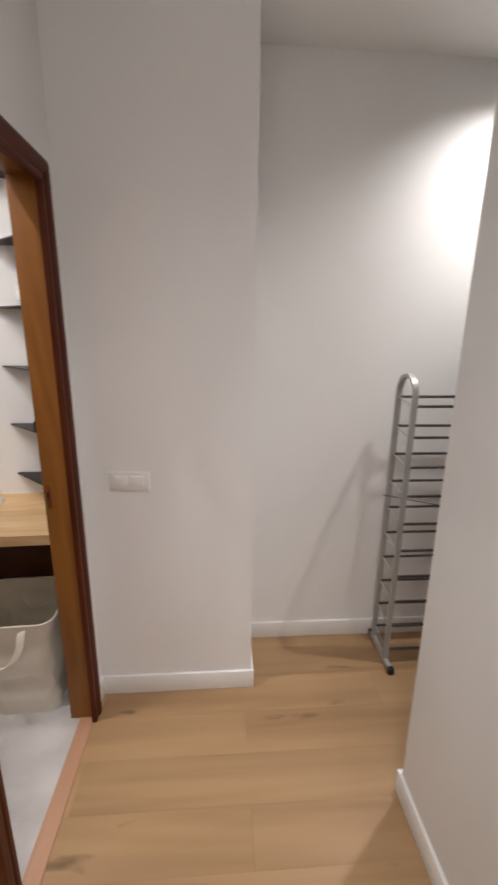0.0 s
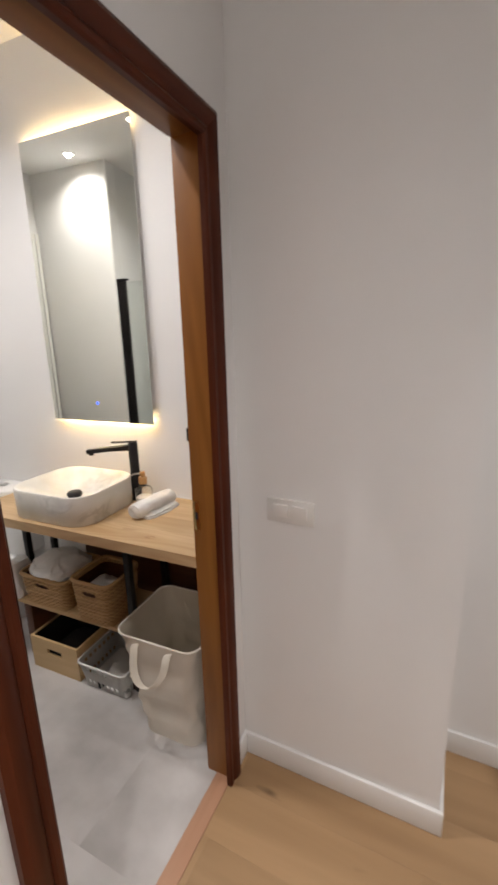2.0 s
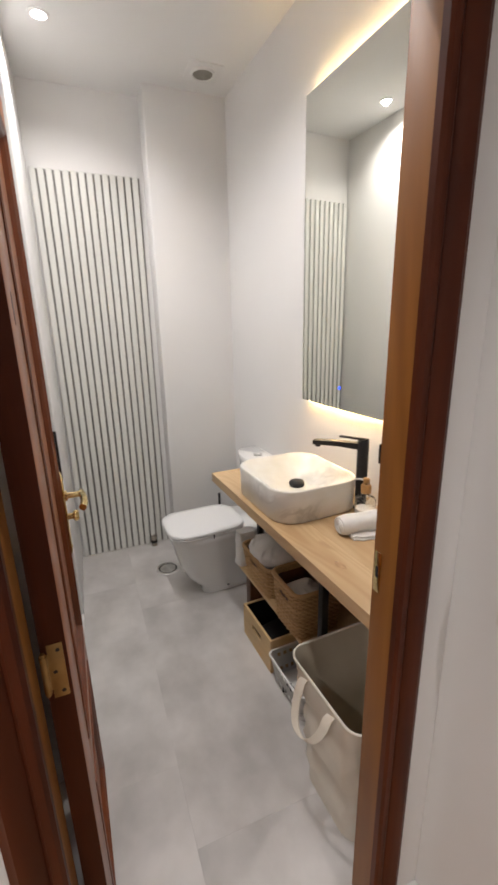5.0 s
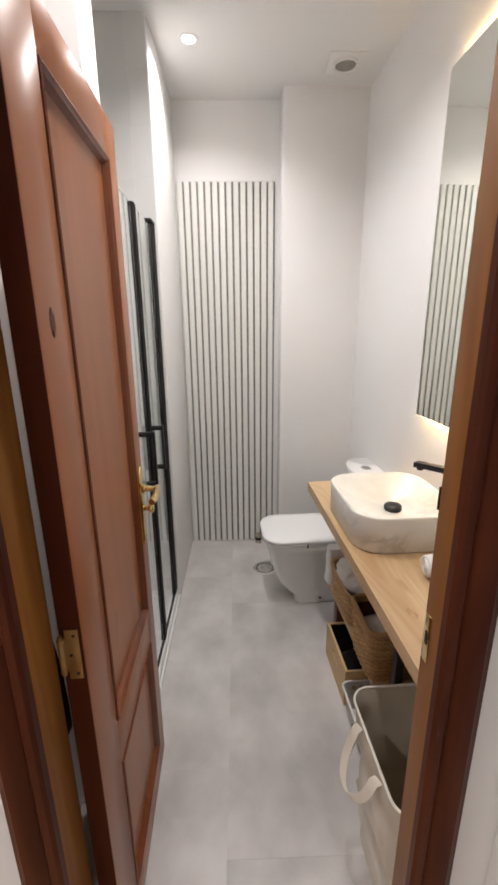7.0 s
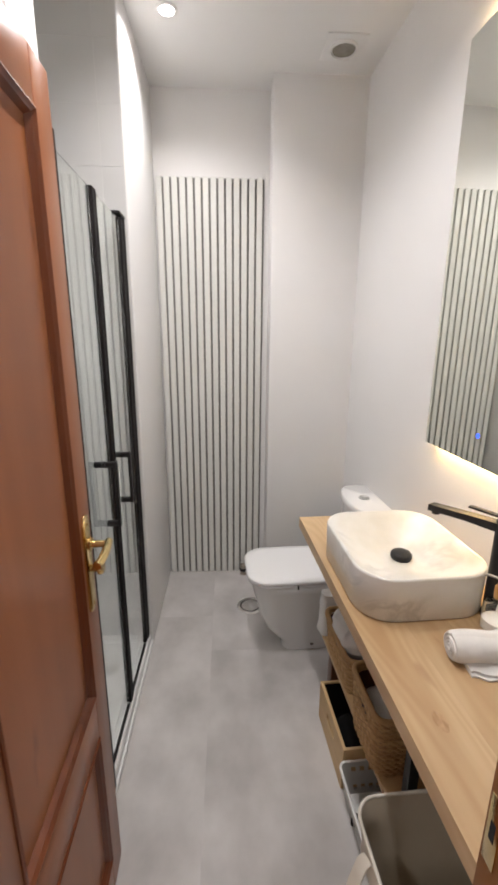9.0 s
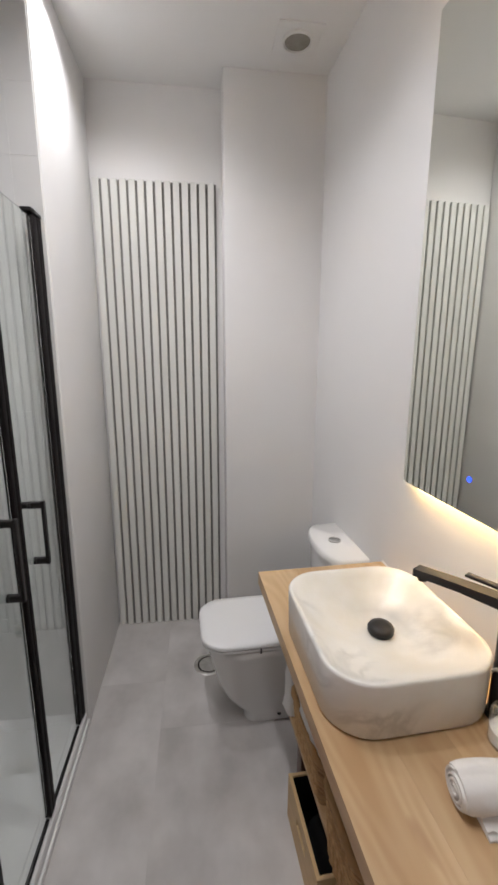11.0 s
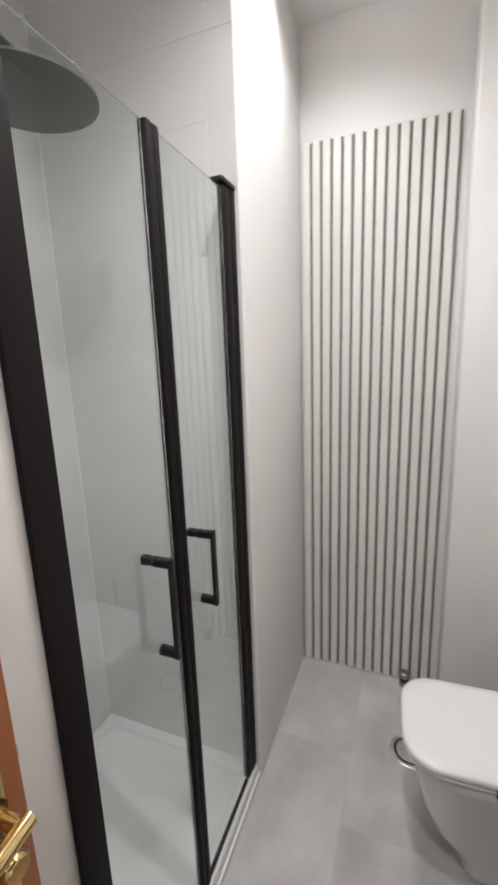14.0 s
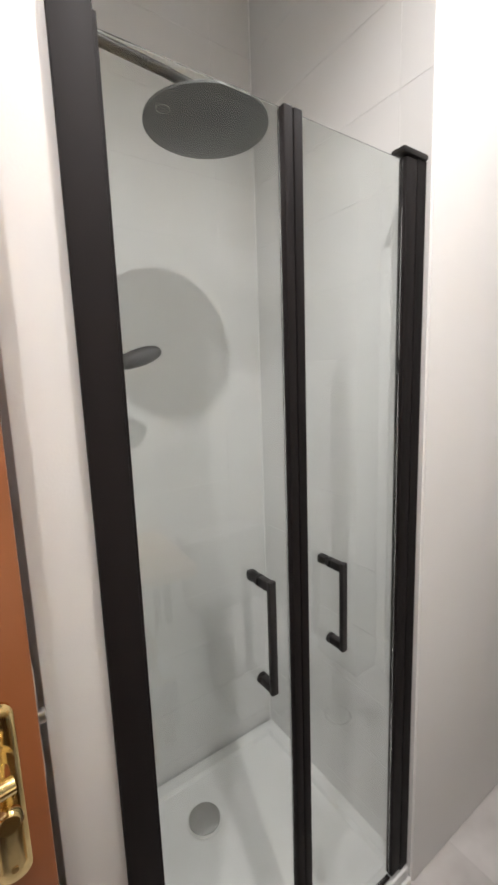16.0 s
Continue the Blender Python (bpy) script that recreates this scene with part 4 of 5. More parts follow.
# ---- storage below the worktop ----
def wicker_basket(x0, x1, y0, y1, z, h, label):
    b = thing("wicker_basket", ((x0 + x1) / 2, (y0 + y1) / 2, z), label, "basket", "wicker baskets on the low shelf")
    cx, cy = (x0 + x1) / 2, (y0 + y1) / 2
    rows = int(h / 0.0088)
    per = 8

    def wall_ring(f, off):
        w, d = (x1 - x0) * (0.90 + 0.10 * f), (y1 - y0) * (0.90 + 0.10 * f)
        return [Vector((cx + p[0], cy + p[1], z + f * h)) for p in round_rect(0, 0, 0, w + 2 * off, d + 2 * off, 0.035, per)]

    def resample(pts, count):
        loop = pts + pts[:1]
        ls = [0.0]
        for a, c in zip(loop, loop[1:]):
            ls.append(ls[-1] + (c - a).length)
        out, j = [], 0
        for i in range(count):
            s = ls[-1] * i / count
            while ls[j + 1] < s:
                j += 1
            f = (s - ls[j]) / max(ls[j + 1] - ls[j], 1e-9)
            out.append(loop[j].lerp(loop[j + 1], f))
        return out
    stakes = 60
    bms = []
    for r in range(rows):
        f = (r + 0.5) / rows
        pts = resample(wall_ring(f, 0), stakes * 2)
        mid = Vector((cx, cy, z + f * h))
        out = []
        for i, p in enumerate(pts):
            s = 1 if (i // 2 + r) % 2 else -1
            n = (p - mid).normalized()
            gap = f > 0.62 and f < 0.84 and abs(p.x - cx) < 0.036 and p.y < cy - (y1 - y0) * 0.35
            out.append(p + n * 0.0019 * s + (Vector((0, 0, 0.010 if f > 0.73 else -0.010)) if gap else Vector()))
        bms.append(pipe(out, 0.0041, 5, True))
    top = resample(wall_ring(1.0, 0.001), 60)
    part("weave", join(*bms), WICKER, b, "honey-coloured woven rattan sides", 50)
    part("rim", pipe(top, 0.009, 8, True), WICKER, b, "thick plaited rim", 60)
    part("bottom", loft([[(p.x, p.y, z + 0.001) for p in wall_ring(0, -0.002)], [(p.x, p.y, z + 0.007) for p in wall_ring(0.02, -0.002)]]), WICKER, b)
    # no real lining: a dark sheet that paints the basket's inner shade
    part("lining", loft([[(p.x, p.y, z + 0.008) for p in wall_ring(0, -0.006)], [(p.x, p.y, z + h * 0.9) for p in wall_ring(0.9, -0.0075)]], True, False), DARK_WOOD_AND_SHADE, b, "dark inner sheet standing in for the shade inside the basket", 30)
    return b


wicker_basket(-2.545, -2.26, 4.275, 4.53, 0.3505, 0.15, "honey wicker basket filled with white plastic packaging")
wicker_basket(-2.205, -1.995, 4.262, 4.48, 0.3505, 0.20, "honey wicker basket with a hand hole, white cloth inside")


def crumpled(name, cx, cy, z, w, d, h, mat, label, category, seed):
    t = thing(name, (cx, cy, z), label, category)
    prof = ((0.0, 0.80), (0.3, 0.84), (0.55, 0.9), (0.66, 1.08), (0.82, 1.0), (0.95, 0.66), (1.0, 0.25))
    rings, steps = [], 24
    for k in range(steps + 1):
        f = k / steps
        (f0, s0), (f1, s1) = next((a, b) for a, b in zip(prof, prof[1:]) if a[0] <= f <= b[0])
        grow = s0 + (s1 - s0) * (f - f0) / (f1 - f0)
        rr = []
        for p in round_rect(cx, cy, z + f * h, w * grow, d * grow, 0.4 * min(w, d) * grow, 12):
            v = Vector(p)
            o = noise.noise(v * 17 + Vector((seed, 0, 0))) * 0.020 + abs(noise.noise(v * 38 + Vector((0, seed, 0)))) * 0.013
            rr.append((v.x + o, v.y + 0.7 * o, v.z + (0 if k == 0 else 0.9 * o - 0.010 * abs(noise.noise(v * 26 + Vector((0, 0, seed)))))))
        rings.append(rr)
    part("folds", loft(rings), mat, t, "", 45)


crumpled("plastic_bag", -2.405, 4.388, 0.40, 0.25, 0.225, 0.165, LINEN, "crumpled white plastic packaging in a basket", "bag", 3)
crumpled("folded_cloth", -2.108, 4.362, 0.385, 0.150, 0.160, 0.120, TOWEL, "white folded cloth lying in a basket", "cloth", 9)


def paper_bag():
    # white bag corner hanging over the shelf's end
    t = thing("hanging_bag", (-2.625, 4.30, 0.3505), "thin white bag hanging over the shelf end", "bag")
    rings = []
    for k in range(7):
        f = k / 6
        z = 0.36 + 0.17 * f
        rr = []
        for p in round_rect(-2.607, 4.325, z, 0.075 * (1 - 0.25 * f), 0.10 * (1 - 0.1 * f), 0.02, 4):
            o = noise.noise(Vector(p) * 30) * 0.009
            rr.append((p[0] + o, p[1] + o, p[2] if k else 0.3505))
        rings.append(rr)
    part("bag_body", loft(rings), LINEN, t, "", 45)


paper_bag()


def wooden_box():
    x0, x1, y0, y1, h, t = -2.525, -2.228, 4.268, 4.56, 0.172, 0.011
    b = thing("wooden_box", ((x0 + x1) / 2, (y0 + y1) / 2, 0), "light birch wooden box with hand holes and dark contents", "box")
    for ya, yb in ((y0, y0 + t), (y1 - t, y1)):
        cx = (x0 + x1) / 2
        part("end_board", join(box(x0, ya, 0, x1, yb, 0.095), box(x0, ya, 0.095, cx - 0.045, yb, 0.125), box(cx + 0.045, ya, 0.095, x1, yb, 0.125), box(x0, ya, 0.125, x1, yb, h)), BOX_PLY, b, "", 0)
    for xa, xb in ((x0, x0 + t), (x1 - t, x1)):
        part("side_board", box(xa, y0 + t, 0, xb, y1 - t, h, 0.0012), BOX_PLY, b)
    part("bottom", box(x0 + t, y0 + t, 0.001, x1 - t, y1 - t, 0.010), BOX_PLY, b)
    part("lining", loft([round_rect((x0 + x1) / 2, (y0 + y1) / 2, 0.012, x1 - x0 - 2 * t - 0.004, y1 - y0 - 2 * t - 0.004, 0.005, 3),
                         round_rect((x0 + x1) / 2, (y0 + y1) / 2, h - 0.006, x1 - x0 - 2 * t - 0.002, y1 - y0 - 2 * t - 0.002, 0.005, 3)], True, False), BLACK_LINING, b, "black cloth lining", 0)
    c = thing("black_pouch", (-2.375, 4.42, 0.0125), "black soft pouch lying in the wooden box", "pouch")
    part("pouch_body", loft([round_rect(-2.375, 4.42, 0.013, 0.18, 0.20, 0.05), round_rect(-2.375, 4.42, 0.05, 0.20, 0.22, 0.06), round_rect(-2.37, 4.415, 0.085, 0.15, 0.16, 0.05), round_rect(-2.37, 4.415, 0.095, 0.07, 0.08, 0.03)]), BLACK_LINING, c, "", 60)


wooden_box()


def plastic_basket():
    x0, x1, y0, y1, h = -2.222, -1.953, 4.252, 4.54, 0.132
    cx, cy = (x0 + x1) / 2, (y0 + y1) / 2
    b = thing("plastic_basket", (cx, cy, 0), "white perforated plastic storage basket with small things inside", "basket")
    w, d = x1 - x0, y1 - y0
    part("bottom", loft([round_rect(cx, cy, 0, w * 0.86, d * 0.86, 0.02, 4), round_rect(cx, cy, 0.005, w * 0.865, d * 0.865, 0.02, 4)]), PLASTIC, b)
    part("rim", join(*[pipe([Vector(p) for p in round_rect(cx, cy, h - 0.004, w, d, 0.025, 6)], 0.005, 8, True)]), PLASTIC, b, "", 60)
    # solid moulded sides with two rows of square holes near the top and bottom
    levels = [0.0, 0.16, 0.30, 0.42, 0.56, 0.70, 0.82, 1.0]
    loop = []
    n_round = 6
    for q in range(4):
        loop += [("arc", q * n_round + k, 0) for k in range(n_round)]
        loop += [("line", q * n_round + n_round - 1, m / 15) for m in range(1, 15)]

    def side_ring(f):
        sc = 0.86 + 0.135 * f
        base = [Vector(p) for p in round_rect(cx, cy, f * h, w * sc, d * sc, 0.024, 5)]
        return [base[k] if kind == "arc" else base[k].lerp(base[(k + 1) % len(base)], m) for kind, k, m in loop]
    bm = bmesh.new()
    grid = [[bm.verts.new(p) for p in side_ring(f)] for f in levels]
    for a in range(len(levels) - 1):
        for i in range(len(loop)):
            straight = loop[i][0] == "line" and loop[(i + 1) % len(loop)][0] == "line"
            if a in (1, 5) and straight and round(loop[i][2] * 15) % 2 == 1:
                continue
            j = (i + 1) % len(loop)
            bm.faces.new((grid[a][i], grid[a][j], grid[a + 1][j], grid[a + 1][i]))
    bmesh.ops.solidify(bm, geom=bm.faces[:], thickness=0.0025)
    part("sides", bm, PLASTIC, b, "moulded white sides with rows of square holes", 40)


plastic_basket()


def small_box(name, x, y, z, sx, sy, sz, turn, mat, label, category):
    t = thing(name, Matrix.Translation((x, y, z)) @ pose(0, 0, 0, 0, 0, turn), label, category)
    part("carton", box(-sx / 2, -sy / 2, 0, sx / 2, sy / 2, sz, 0.003), mat, t, local=True)


small_box("small_carton", -2.05, 4.36, 0.0055, 0.13, 0.09, 0.045, 18, PLASTIC, "small white carton lying in the plastic basket", "carton")
small_box("dark_tube", -2.10, 4.31, 0.0055, 0.03, 0.09, 0.026, -30, BLACK_LINING, "small dark tube lying in the plastic basket", "tube")
small_box("grey_tube", -2.00, 4.30, 0.0055, 0.03, 0.10, 0.028, 62, STEEL, "small grey tube lying in the plastic basket", "tube")


def hamper():
    cx, cy, h = -1.708, 4.340, 0.447
    b = thing("laundry_hamper", (cx, cy, 0), "empty cream canvas laundry hamper with cloth handles", "laundry hamper")

    def r(f, inset, k=0):
        w, d = 0.262 + 0.108 * f ** 3.2 - 2 * inset, 0.305 + 0.05 * f ** 2.5 - 2 * inset
        bulge = 0.008 * math.sin(math.pi * min(f * 1.15, 1))
        out = []
        for p in round_rect(cx + 0.034 * (1 - f ** 1.6), cy - 0.006 * (1 - f), f * h, w + bulge, d + bulge, 0.055, 9):
            v = Vector(p)
            o = 0.012 * (1 - f) ** 0.5 * min(1, f * 4) * (noise.noise(Vector((v.x * 14, v.y * 14, f * 6))) + 0.7 * noise.noise(Vector((v.x * 30, v.y * 30, f * 13 + 4)))) * 2.0
            out.append((v.x + o, v.y + 0.8 * o, f * h))
        return out
    fs = [0, 0.02, 0.06] + [0.1 + 0.05 * k for k in range(18)] + [1.0]
    part("outer_cloth", loft([r(f, 0) for f in fs] + [r(1.0, 0.004)], True, False), CANVAS, b, "slightly creased cream canvas", 60)
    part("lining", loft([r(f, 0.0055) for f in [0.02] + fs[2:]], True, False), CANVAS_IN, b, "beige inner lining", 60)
    part("rim", pipe([Vector(p) + Vector((0, 0, 0.001)) for p in r(1.0, 0.002)], 0.0045, 8, True), CANVAS, b, "stiff piped rim", 60)
    hy = cy - 0.182
    arc = []
    for k in range(17):
        a = math.pi * k / 16
        arc.append((cx - 0.072 * math.cos(a), hy - 0.010 - 0.048 * math.sin(a), h - 0.030 - 0.110 * math.sin(a) ** 0.8))
    part("handle", strap([(cx - 0.074, hy + 0.004, h - 0.02)] + arc + [(cx + 0.074, hy + 0.004, h - 0.02)], (1, 0.35, 0.2), 0.030, 0.004), CANVAS, b, "hanging cloth handle", 60)
    hy2 = cy + 0.166
    arc2 = [(cx - 0.072 * math.cos(math.pi * k / 12), hy2 - 0.004 , h - 0.04 - 0.10 * math.sin(math.pi * k / 12)) for k in range(13)]
    part("handle", strap(arc2, (0, 0.2, 1), 0.026, 0.003), CANVAS_IN, b, "", 60)


hamper()


for ob in list(scene.collection.objects):
    if ob.parent is None and ob.name.split(".")[0] in ("backlit_mirror", "toilet", "toilet_brush", "wooden_worktop", "vanity_frame", "low_shelf", "cabinet_back", "washbasin",
                                                       "basin_mixer_tap", "soap_dispenser", "rolled_towel", "corner_shelf", "red_bottle", "white_jar", "wicker_basket", "plastic_bag",
                                                       "folded_cloth", "hanging_bag", "wooden_box", "black_pouch", "plastic_basket", "small_carton", "dark_tube", "grey_tube",
                                                       "laundry_hamper"):
        skewed(ob)


# ---- shower ----
SX0, SX1, SY = -2.205, -2.972, 3.458


def shower_tray():
    z = 0.042
    t = thing("shower_tray", ((SX0 + SX1) / 2, 3.12, 0), "white low shower tray with a raised front lip", "shower tray")
    cx, cy, w, d = (SX0 + SX1) / 2, (2.79 + 3.475) / 2, SX0 - SX1 - 0.004, 3.475 - 2.79
    R = round_rect
    part("basin", loft([R(cx, cy, 0.0, w, d, 0.004, 3), R(cx, cy, z + 0.008, w, d, 0.004, 3), R(cx, cy, z + 0.012, w - 0.008, d - 0.008, 0.004, 3), R(cx, cy, z + 0.012, w - 0.08, d - 0.09, 0.01, 3),
                        R(cx, cy, z, w - 0.10, d - 0.11, 0.01, 3), R(cx, cy, z - 0.004, 0.2, 0.2, 0.01, 3)]), TRAY, t, "", 25)
    part("seal_strip", box(SX1 + 0.004, 3.476, 0.0, SX0 - 0.004, 3.486, 0.022, 0.003), WHITE_GLOSS, t, "white silicone strip at the floor")


shower_tray()
drain = thing("shower_drain", (-2.535, 2.985, 0.044), "round domed grey drain cover in the shower tray", "drain")
part("seat_ring", lathe(-2.535, 2.985, [(0.060, 0.0425), (0.060, 0.0455), (0.054, 0.0465)], 36), TRAY, drain)
part("cover", lathe(-2.535, 2.985, [(0.053, 0.047), (0.053, 0.052), (0.046, 0.0555), (0.026, 0.058), (0.006, 0.0588)], 36), DRAIN_GREY, drain, "grey domed cover", 50)


def shower_door():
    d = thing("shower_door", ((SX0 + SX1) / 2, SY, 0.054), "two-leaf folding glass shower door with black profiles", "shower door")
    z0, z1 = 0.056, 1.996
    part("wall_profile", join(box(-2.224, SY - 0.022, z0, -2.206, SY + 0.022, z1, 0.002), box(-2.219, SY - 0.016, z0, -2.165 - 0.042, SY + 0.016, z1)), BLACK_PROFILE, d, "black aluminium wall profile")
    part("profile_cover", box(-2.216, SY + 0.0225, z0, -2.160, SY + 0.034, z1 + 0.004, 0.003), BLACK_PROFILE, d, "wide black cover profile")
    part("wall_profile", box(-2.9715, SY - 0.022, z0, -2.934, SY + 0.012, z1 + 0.004, 0.003), BLACK_PROFILE, d, "black aluminium wall profile")
    part("leaf_profile", box(-2.932, SY - 0.014, z0 + 0.01, -2.893, SY + 0.012, z1, 0.004), BLACK_PROFILE, d, "black leaf edge profile")
    part("top_cap", box(-2.9715, SY - 0.022, z1 + 0.0045, -2.880, SY + 0.015, z1 + 0.018, 0.004), BLACK, d, "black plastic end cap")
    part("leaf_profile", box(-2.562, SY - 0.010, z0 + 0.01, -2.541, SY + 0.014, z1 - 0.004, 0.003), BLACK_PROFILE, d, "black leaf edge profile")
    part("leaf_profile", box(-2.585, SY - 0.010, z0 + 0.01, -2.564, SY + 0.014, z1 - 0.004, 0.003), BLACK_PROFILE, d, "black leaf edge profile")
    for x0, x1 in ((-2.539, -2.2245), (-2.892, -2.5865)):
        g = part("glass_pane", box(x0, SY - 0.003, z0 + 0.012, x1, SY + 0.003, z1 - 0.006, 0.0008, 1), SHOWER_GLASS, d, "clear glass pane", 0)
        g.visible_shadow = False
        part("bottom_rail", box(x0, SY - 0.008, z0 + 0.002, x1, SY + 0.008, z0 + 0.0118, 0.002), BLACK_PROFILE, d, "black bottom seal rail")
    for x, za, zb in ((-2.462, 0.905, 1.142), (-2.656, 0.915, 1.122)):
        y = SY + 0.003
        h = part("handle", box(x - 0.008, y + 0.036, za, x + 0.008, y + 0.047, zb, 0.0025), BLACK, d, "square black bar handle")
        for z in (za + 0.012, zb - 0.012):
            if z > 1.0:
                part("inner_knob", join(rod((x, y - 0.0065, z), (x, y - 0.014, z), 0.010, 16), box(x - 0.009, y - 0.034, z - 0.010, x + 0.009, y - 0.012, z + 0.010, 0.004)), BLACK, h, "short black knob inside the glass")
            part("mount", join(box(x - 0.008, y + 0.006, z - 0.010, x + 0.008, y + 0.040, z + 0.010, 0.003), rod((x, y + 0.0005, z), (x, y + 0.008, z), 0.012, 16)), BLACK, h)


shower_door()


def rain_shower():
    cx, cy, z, r = -2.552, 3.180, 2.09, 0.142
    s = thing("rain_shower_head", (-2.206, cy - 0.0, 2.15), "large round dark grey rain shower head on a wall arm", "shower head")
    hd = part("head", lathe(cx, cy, [(r - 0.004, z), (r, z + 0.002), (r, z + 0.007), (r - 0.004, z + 0.009), (0.03, z + 0.012)], 64), HEAD_GREY, s, "flat round dark grey head", 50)
    part("emblem", lathe(cx + 0.110, cy + 0.010, [(0.0155, z - 0.0006), (0.0155, z + 0.0002), (0.014, z + 0.0002), (0.014, z - 0.0006), (0.0155, z - 0.0006)], 24, False, False), GREY_LABEL, hd, "small pale ring emblem")
    part("swivel", join(rod((cx, cy, z + 0.010), (cx, cy, z + 0.045), 0.015, 20)), BLACK, s)
    part("arm", pipe([(-2.206, 3.20, z + 0.078), (-2.30, 3.197, z + 0.078), (-2.45, 3.188, z + 0.076), (-2.52, 3.183, z + 0.072), (-2.545, 3.181, z + 0.058), (cx, cy, z + 0.035)], 0.011, 14), BLACK, s)
    part("rosette", rod((-2.2055, 3.20, z + 0.078), (-2.216, 3.20, z + 0.078), 0.028, 24), BLACK, s)


HEAD_GREY = material("dark_grey_shower_metal", (0.045, 0.048, 0.047), 0.45, 0.2, second=(0.055, 0.058, 0.057), scale=14)
rain_shower()


def hand_shower():
    s = thing("hand_shower", (-2.206, 2.95, 1.50), "black hand shower resting in a wall holder", "hand shower")
    part("holder", join(rod((-2.206, 2.95, 1.545), (-2.25, 2.95, 1.555), 0.016, 16), box(-2.212, 2.93, 1.52, -2.2055, 2.97, 1.58, 0.002)), BLACK, s)
    part("grip", pipe([(-2.235, 2.95, 1.44), (-2.27, 2.95, 1.535), (-2.33, 2.955, 1.560), (-2.40, 2.96, 1.578)], 0.0125, 14), BLACK, s)
    along, across = Vector((-0.95, 0.02, 0.30)).normalized(), Vector((0.0, 1.0, 0.0))
    up = along.cross(across)
    mid = Vector((-2.435, 2.96, 1.588))
    rings = []
    for u, w in ((-1.0, 0.35), (-0.9, 0.62), (-0.6, 0.88), (-0.1, 1.0), (0.4, 0.96), (0.75, 0.74), (0.93, 0.44), (1.0, 0.15)):
        rings.append([tuple(mid + along * (0.066 * u) + across * (0.027 * w * math.cos(k * math.pi / 10)) + up * (0.025 * w * math.sin(k * math.pi / 10))) for k in range(20)])
    part("spray_head", loft(rings), BLACK, s, "dark oval spray head", 40)


hand_shower()


# ---- behind the door ----
def hanging_cloth():
    x, y = -1.60, 3.36
    t = thing("hanging_bag", (x, y - 0.02, 0.55), "dark green cloth bag hanging behind the door", "bag")
    rings = []
    for k in range(9):
        f = k / 8
        rr = []
        for p in round_rect(x, y, 0.55 + 0.5 * f, 0.22 * (1 - 0.55 * f * f), 0.09 * (1 - 0.5 * f * f), 0.03, 5):
            o = 0.012 * noise.noise(Vector(p) * 14)
            rr.append((p[0] + o, min(max(p[1] + o, 3.303), 3.44), p[2]))
        rings.append(rr)
    part("bag_body", loft(rings), BAG_DARK, t, "", 50)
    part("strap", strap([(x - 0.03, y, 1.04), (x - 0.02, 3.325, 1.15), (x, 3.312, 1.19), (x + 0.02, 3.325, 1.15), (x + 0.03, y, 1.04)], (0, 1, 0), 0.012, 0.004), BAG_DARK, t, "", 50)
    part("hook", join(rod((x, 3.3005, 1.20), (x, 3.33, 1.185), 0.005, 10), rod((x, 3.3005, 1.20), (x, 3.306, 1.20), 0.014, 14)), STEEL, t, "steel wall hook")


hanging_cloth()


# ---- pieces: shower tiles, floor tiles, planks ----
def piece(name, data, parent, place, turn=0.0):
    o = new(name, data)
    o.parent = parent
    o.matrix_basis = Matrix.Translation(place) @ pose(0, 0, 0, 0, 0, turn)
    return o


def sheet(name, bm, mat):
    me = bpy.data.meshes.new(name)
    bm.to_mesh(me)
    bm.free()
    me.materials.append(mat)
    return me


TILES = {}


def tile_data(w, h):
    key = (round(w, 4), round(h, 4))
    if key not in TILES:
        g, e, out = 0.00045, 0.0003, 0.0010
        bm = loft([[(g, 0.0, g), (w - g, 0.0, g), (w - g, 0.0, h - g), (g, 0.0, h - g)], [(g, e - out, g), (w - g, e - out, g), (w - g, e - out, h - g), (g, e - out, h - g)],
                   [(g + e, -out, g + e), (w - g - e, -out, g + e), (w - g - e, -out, h - g - e), (g + e, -out, h - g - e)]])
        TILES[key] = sheet("tile", bm, WALL_TILE)
    return TILES[key]


def tile_wall(parent, origin, turn, length, z_top, widths, start):
    """Courses of tiles over a wall; local x runs along it and the face looks to local -y."""
    h, z, row = 0.208, start - 0.208 * 12, 0
    while z < z_top:
        z0, z1 = max(z, 0.0), min(z + h, z_top)
        if z1 - z0 > 0.01:
            x = 0.0
            for k in range(8):
                x0, x1 = max(x, 0.0), min(x + widths, length)
                if x1 - x0 > 0.01:
                    m = pose(0, 0, 0, 0, 0, turn) @ Vector((x0, 0, 0))
                    piece("tile", tile_data(x1 - x0, z1 - z0), parent, Vector(origin) + m + Vector((0, 0, z0)), turn)
                x += widths
        z += h
        row += 1


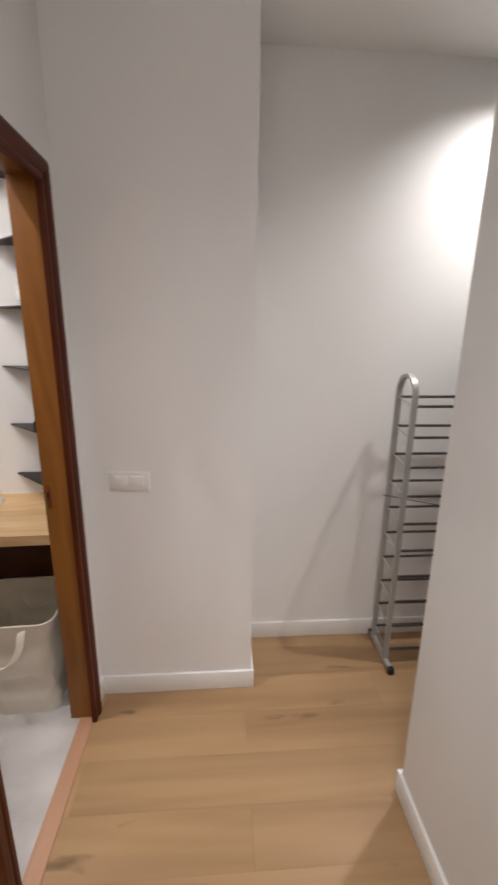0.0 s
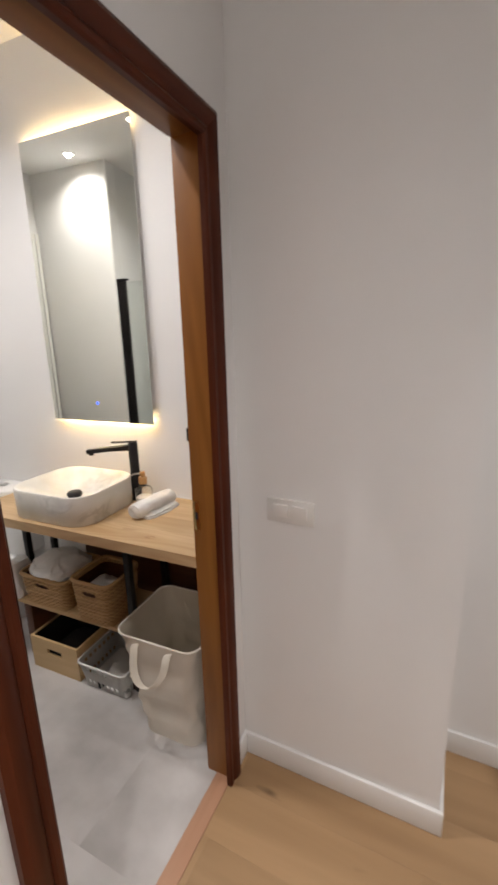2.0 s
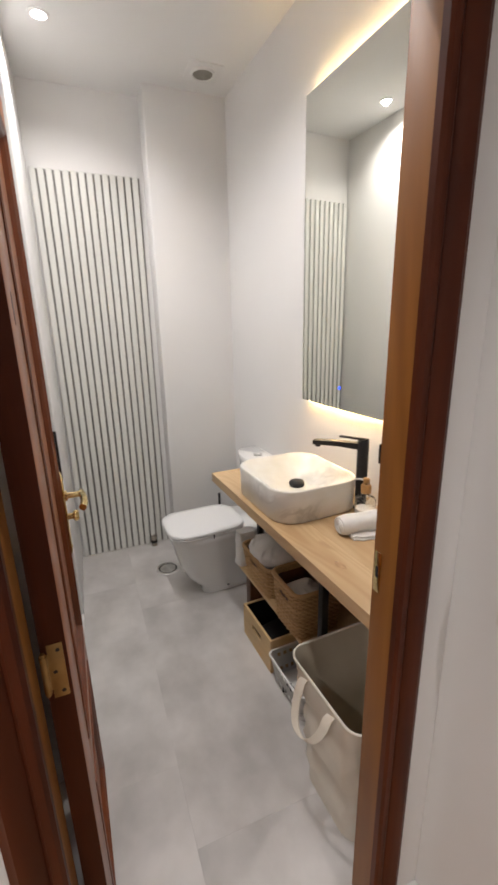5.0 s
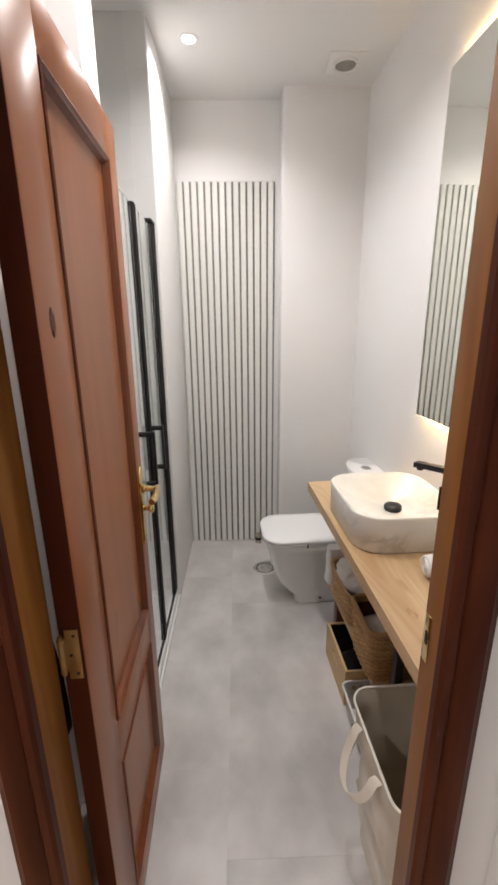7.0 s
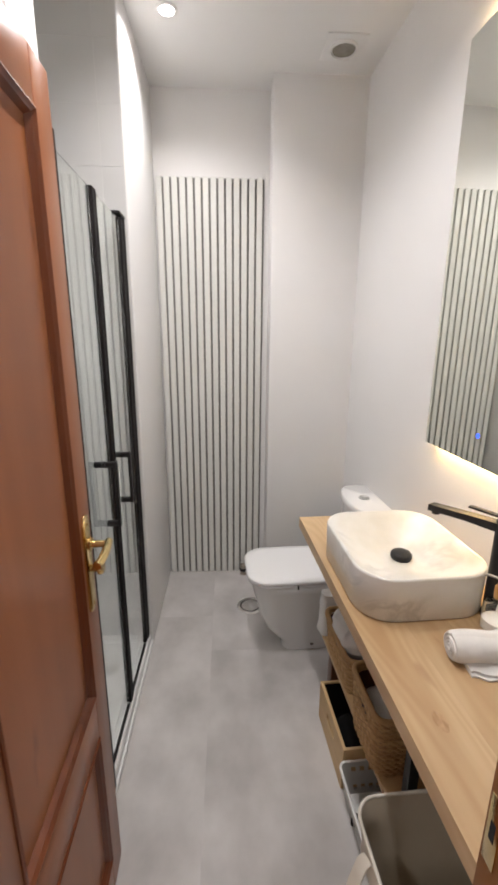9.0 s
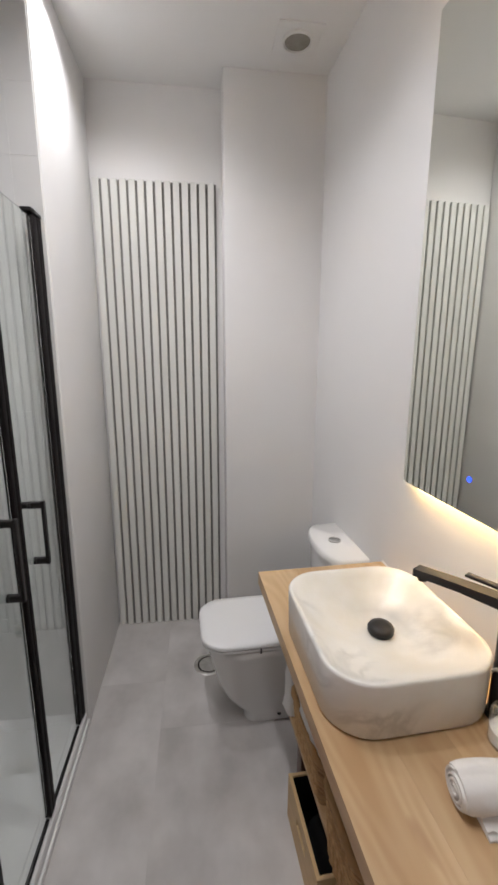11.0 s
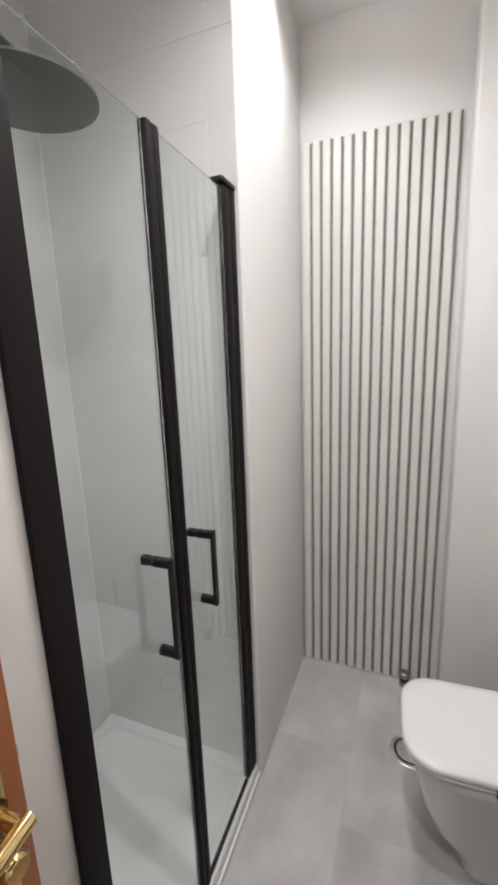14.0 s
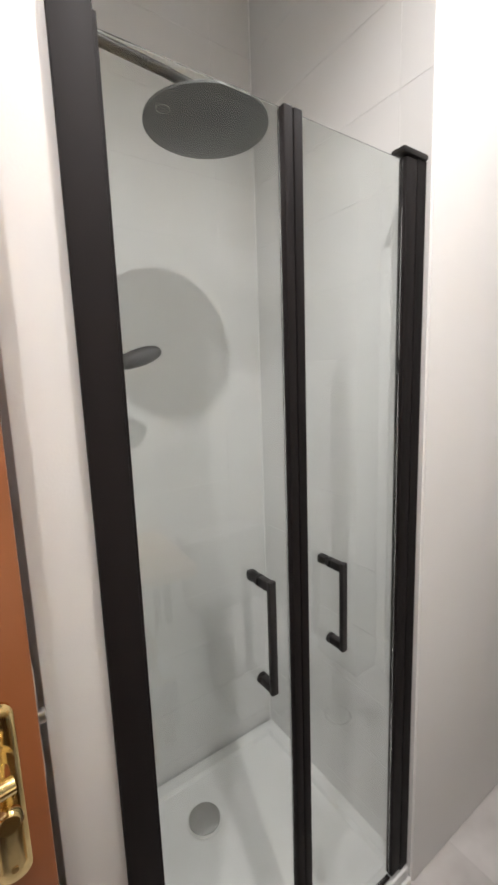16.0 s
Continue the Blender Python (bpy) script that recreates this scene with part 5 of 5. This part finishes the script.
tile_wall(niche_back, (-2.205, 2.782, 0), 180, 0.767, CEIL_B, 0.605, 2.398)
side_lining = structure("wall_shower_side", box(-2.9718, 2.783, 0, -2.9675, 3.482, CEIL_B), WALL_GROUT, "tiled side wall of the shower", "wall", 0)
tile_wall(side_lining, (-2.9675, 2.79, 0), 90, 0.692, CEIL_B, 0.605, 2.398)
near_lining = structure("wall_shower_near", box(-2.2095, 2.783, 0, -2.2052, 3.43, CEIL_B), WALL_GROUT, "tiled side wall of the shower by the arm", "wall", 0)

FLOOR_TILE = {}


def floor_piece(parent, x0, x1, y0, y1, z_top, depth, mat, name, gap, soft):
    key = (name, round(x1 - x0, 4), round(y1 - y0, 4))
    if key not in FLOOR_TILE:
        w, d = (x1 - x0) / 2 - gap, (y1 - y0) / 2 - gap
        bm = loft([[(-w, -d, -depth), (w, -d, -depth), (w, d, -depth), (-w, d, -depth)], [(-w, -d, -soft), (w, -d, -soft), (w, d, -soft), (-w, d, -soft)],
                   [(-w + soft, -d + soft, 0), (w - soft, -d + soft, 0), (w - soft, d - soft, 0), (-w + soft, d - soft, 0)]])
        FLOOR_TILE[key] = sheet(name, bm, mat)
    piece(name, FLOOR_TILE[key], parent, ((x0 + x1) / 2, (y0 + y1) / 2, z_top))


for row, (ya, yb) in enumerate(((3.30, 3.79), (3.79, 4.39), (4.39, MIRROR_Y + 0.05))):
    cut = [-1.4185, -1.70, -2.90, BACK_X] if row % 2 else [-1.4185, -1.97, -3.17, BACK_X]
    for a, b in zip(cut, cut[1:]):
        floor_piece(bath_floor, b, a, ya, yb, 0.0, 0.0042, CONCRETE_TILE, "tile", 0.00008, 0.00025)

rng = random.Random(4)
y, row = 3.61 - 0.185 * 15, 0
while y < ALC_Y:
    ya, yb = max(y, 0.9), min(y + 0.185, ALC_Y)
    if yb - ya > 0.01:
        x = -0.72 + (0.0 if row % 2 else 0.62) - 1.24 * 2
        while x < 1.3:
            xa, xb = max(x, -1.3595), min(x + 1.24, 1.3)
            if xb - xa > 0.01:
                floor_piece(hall_floor, xa, xb, ya, yb, 0.0, 0.0098, OAK_FLOOR, "plank", 0.0001, 0.0003)
            x += 1.24
    y += 0.185
    row += 1
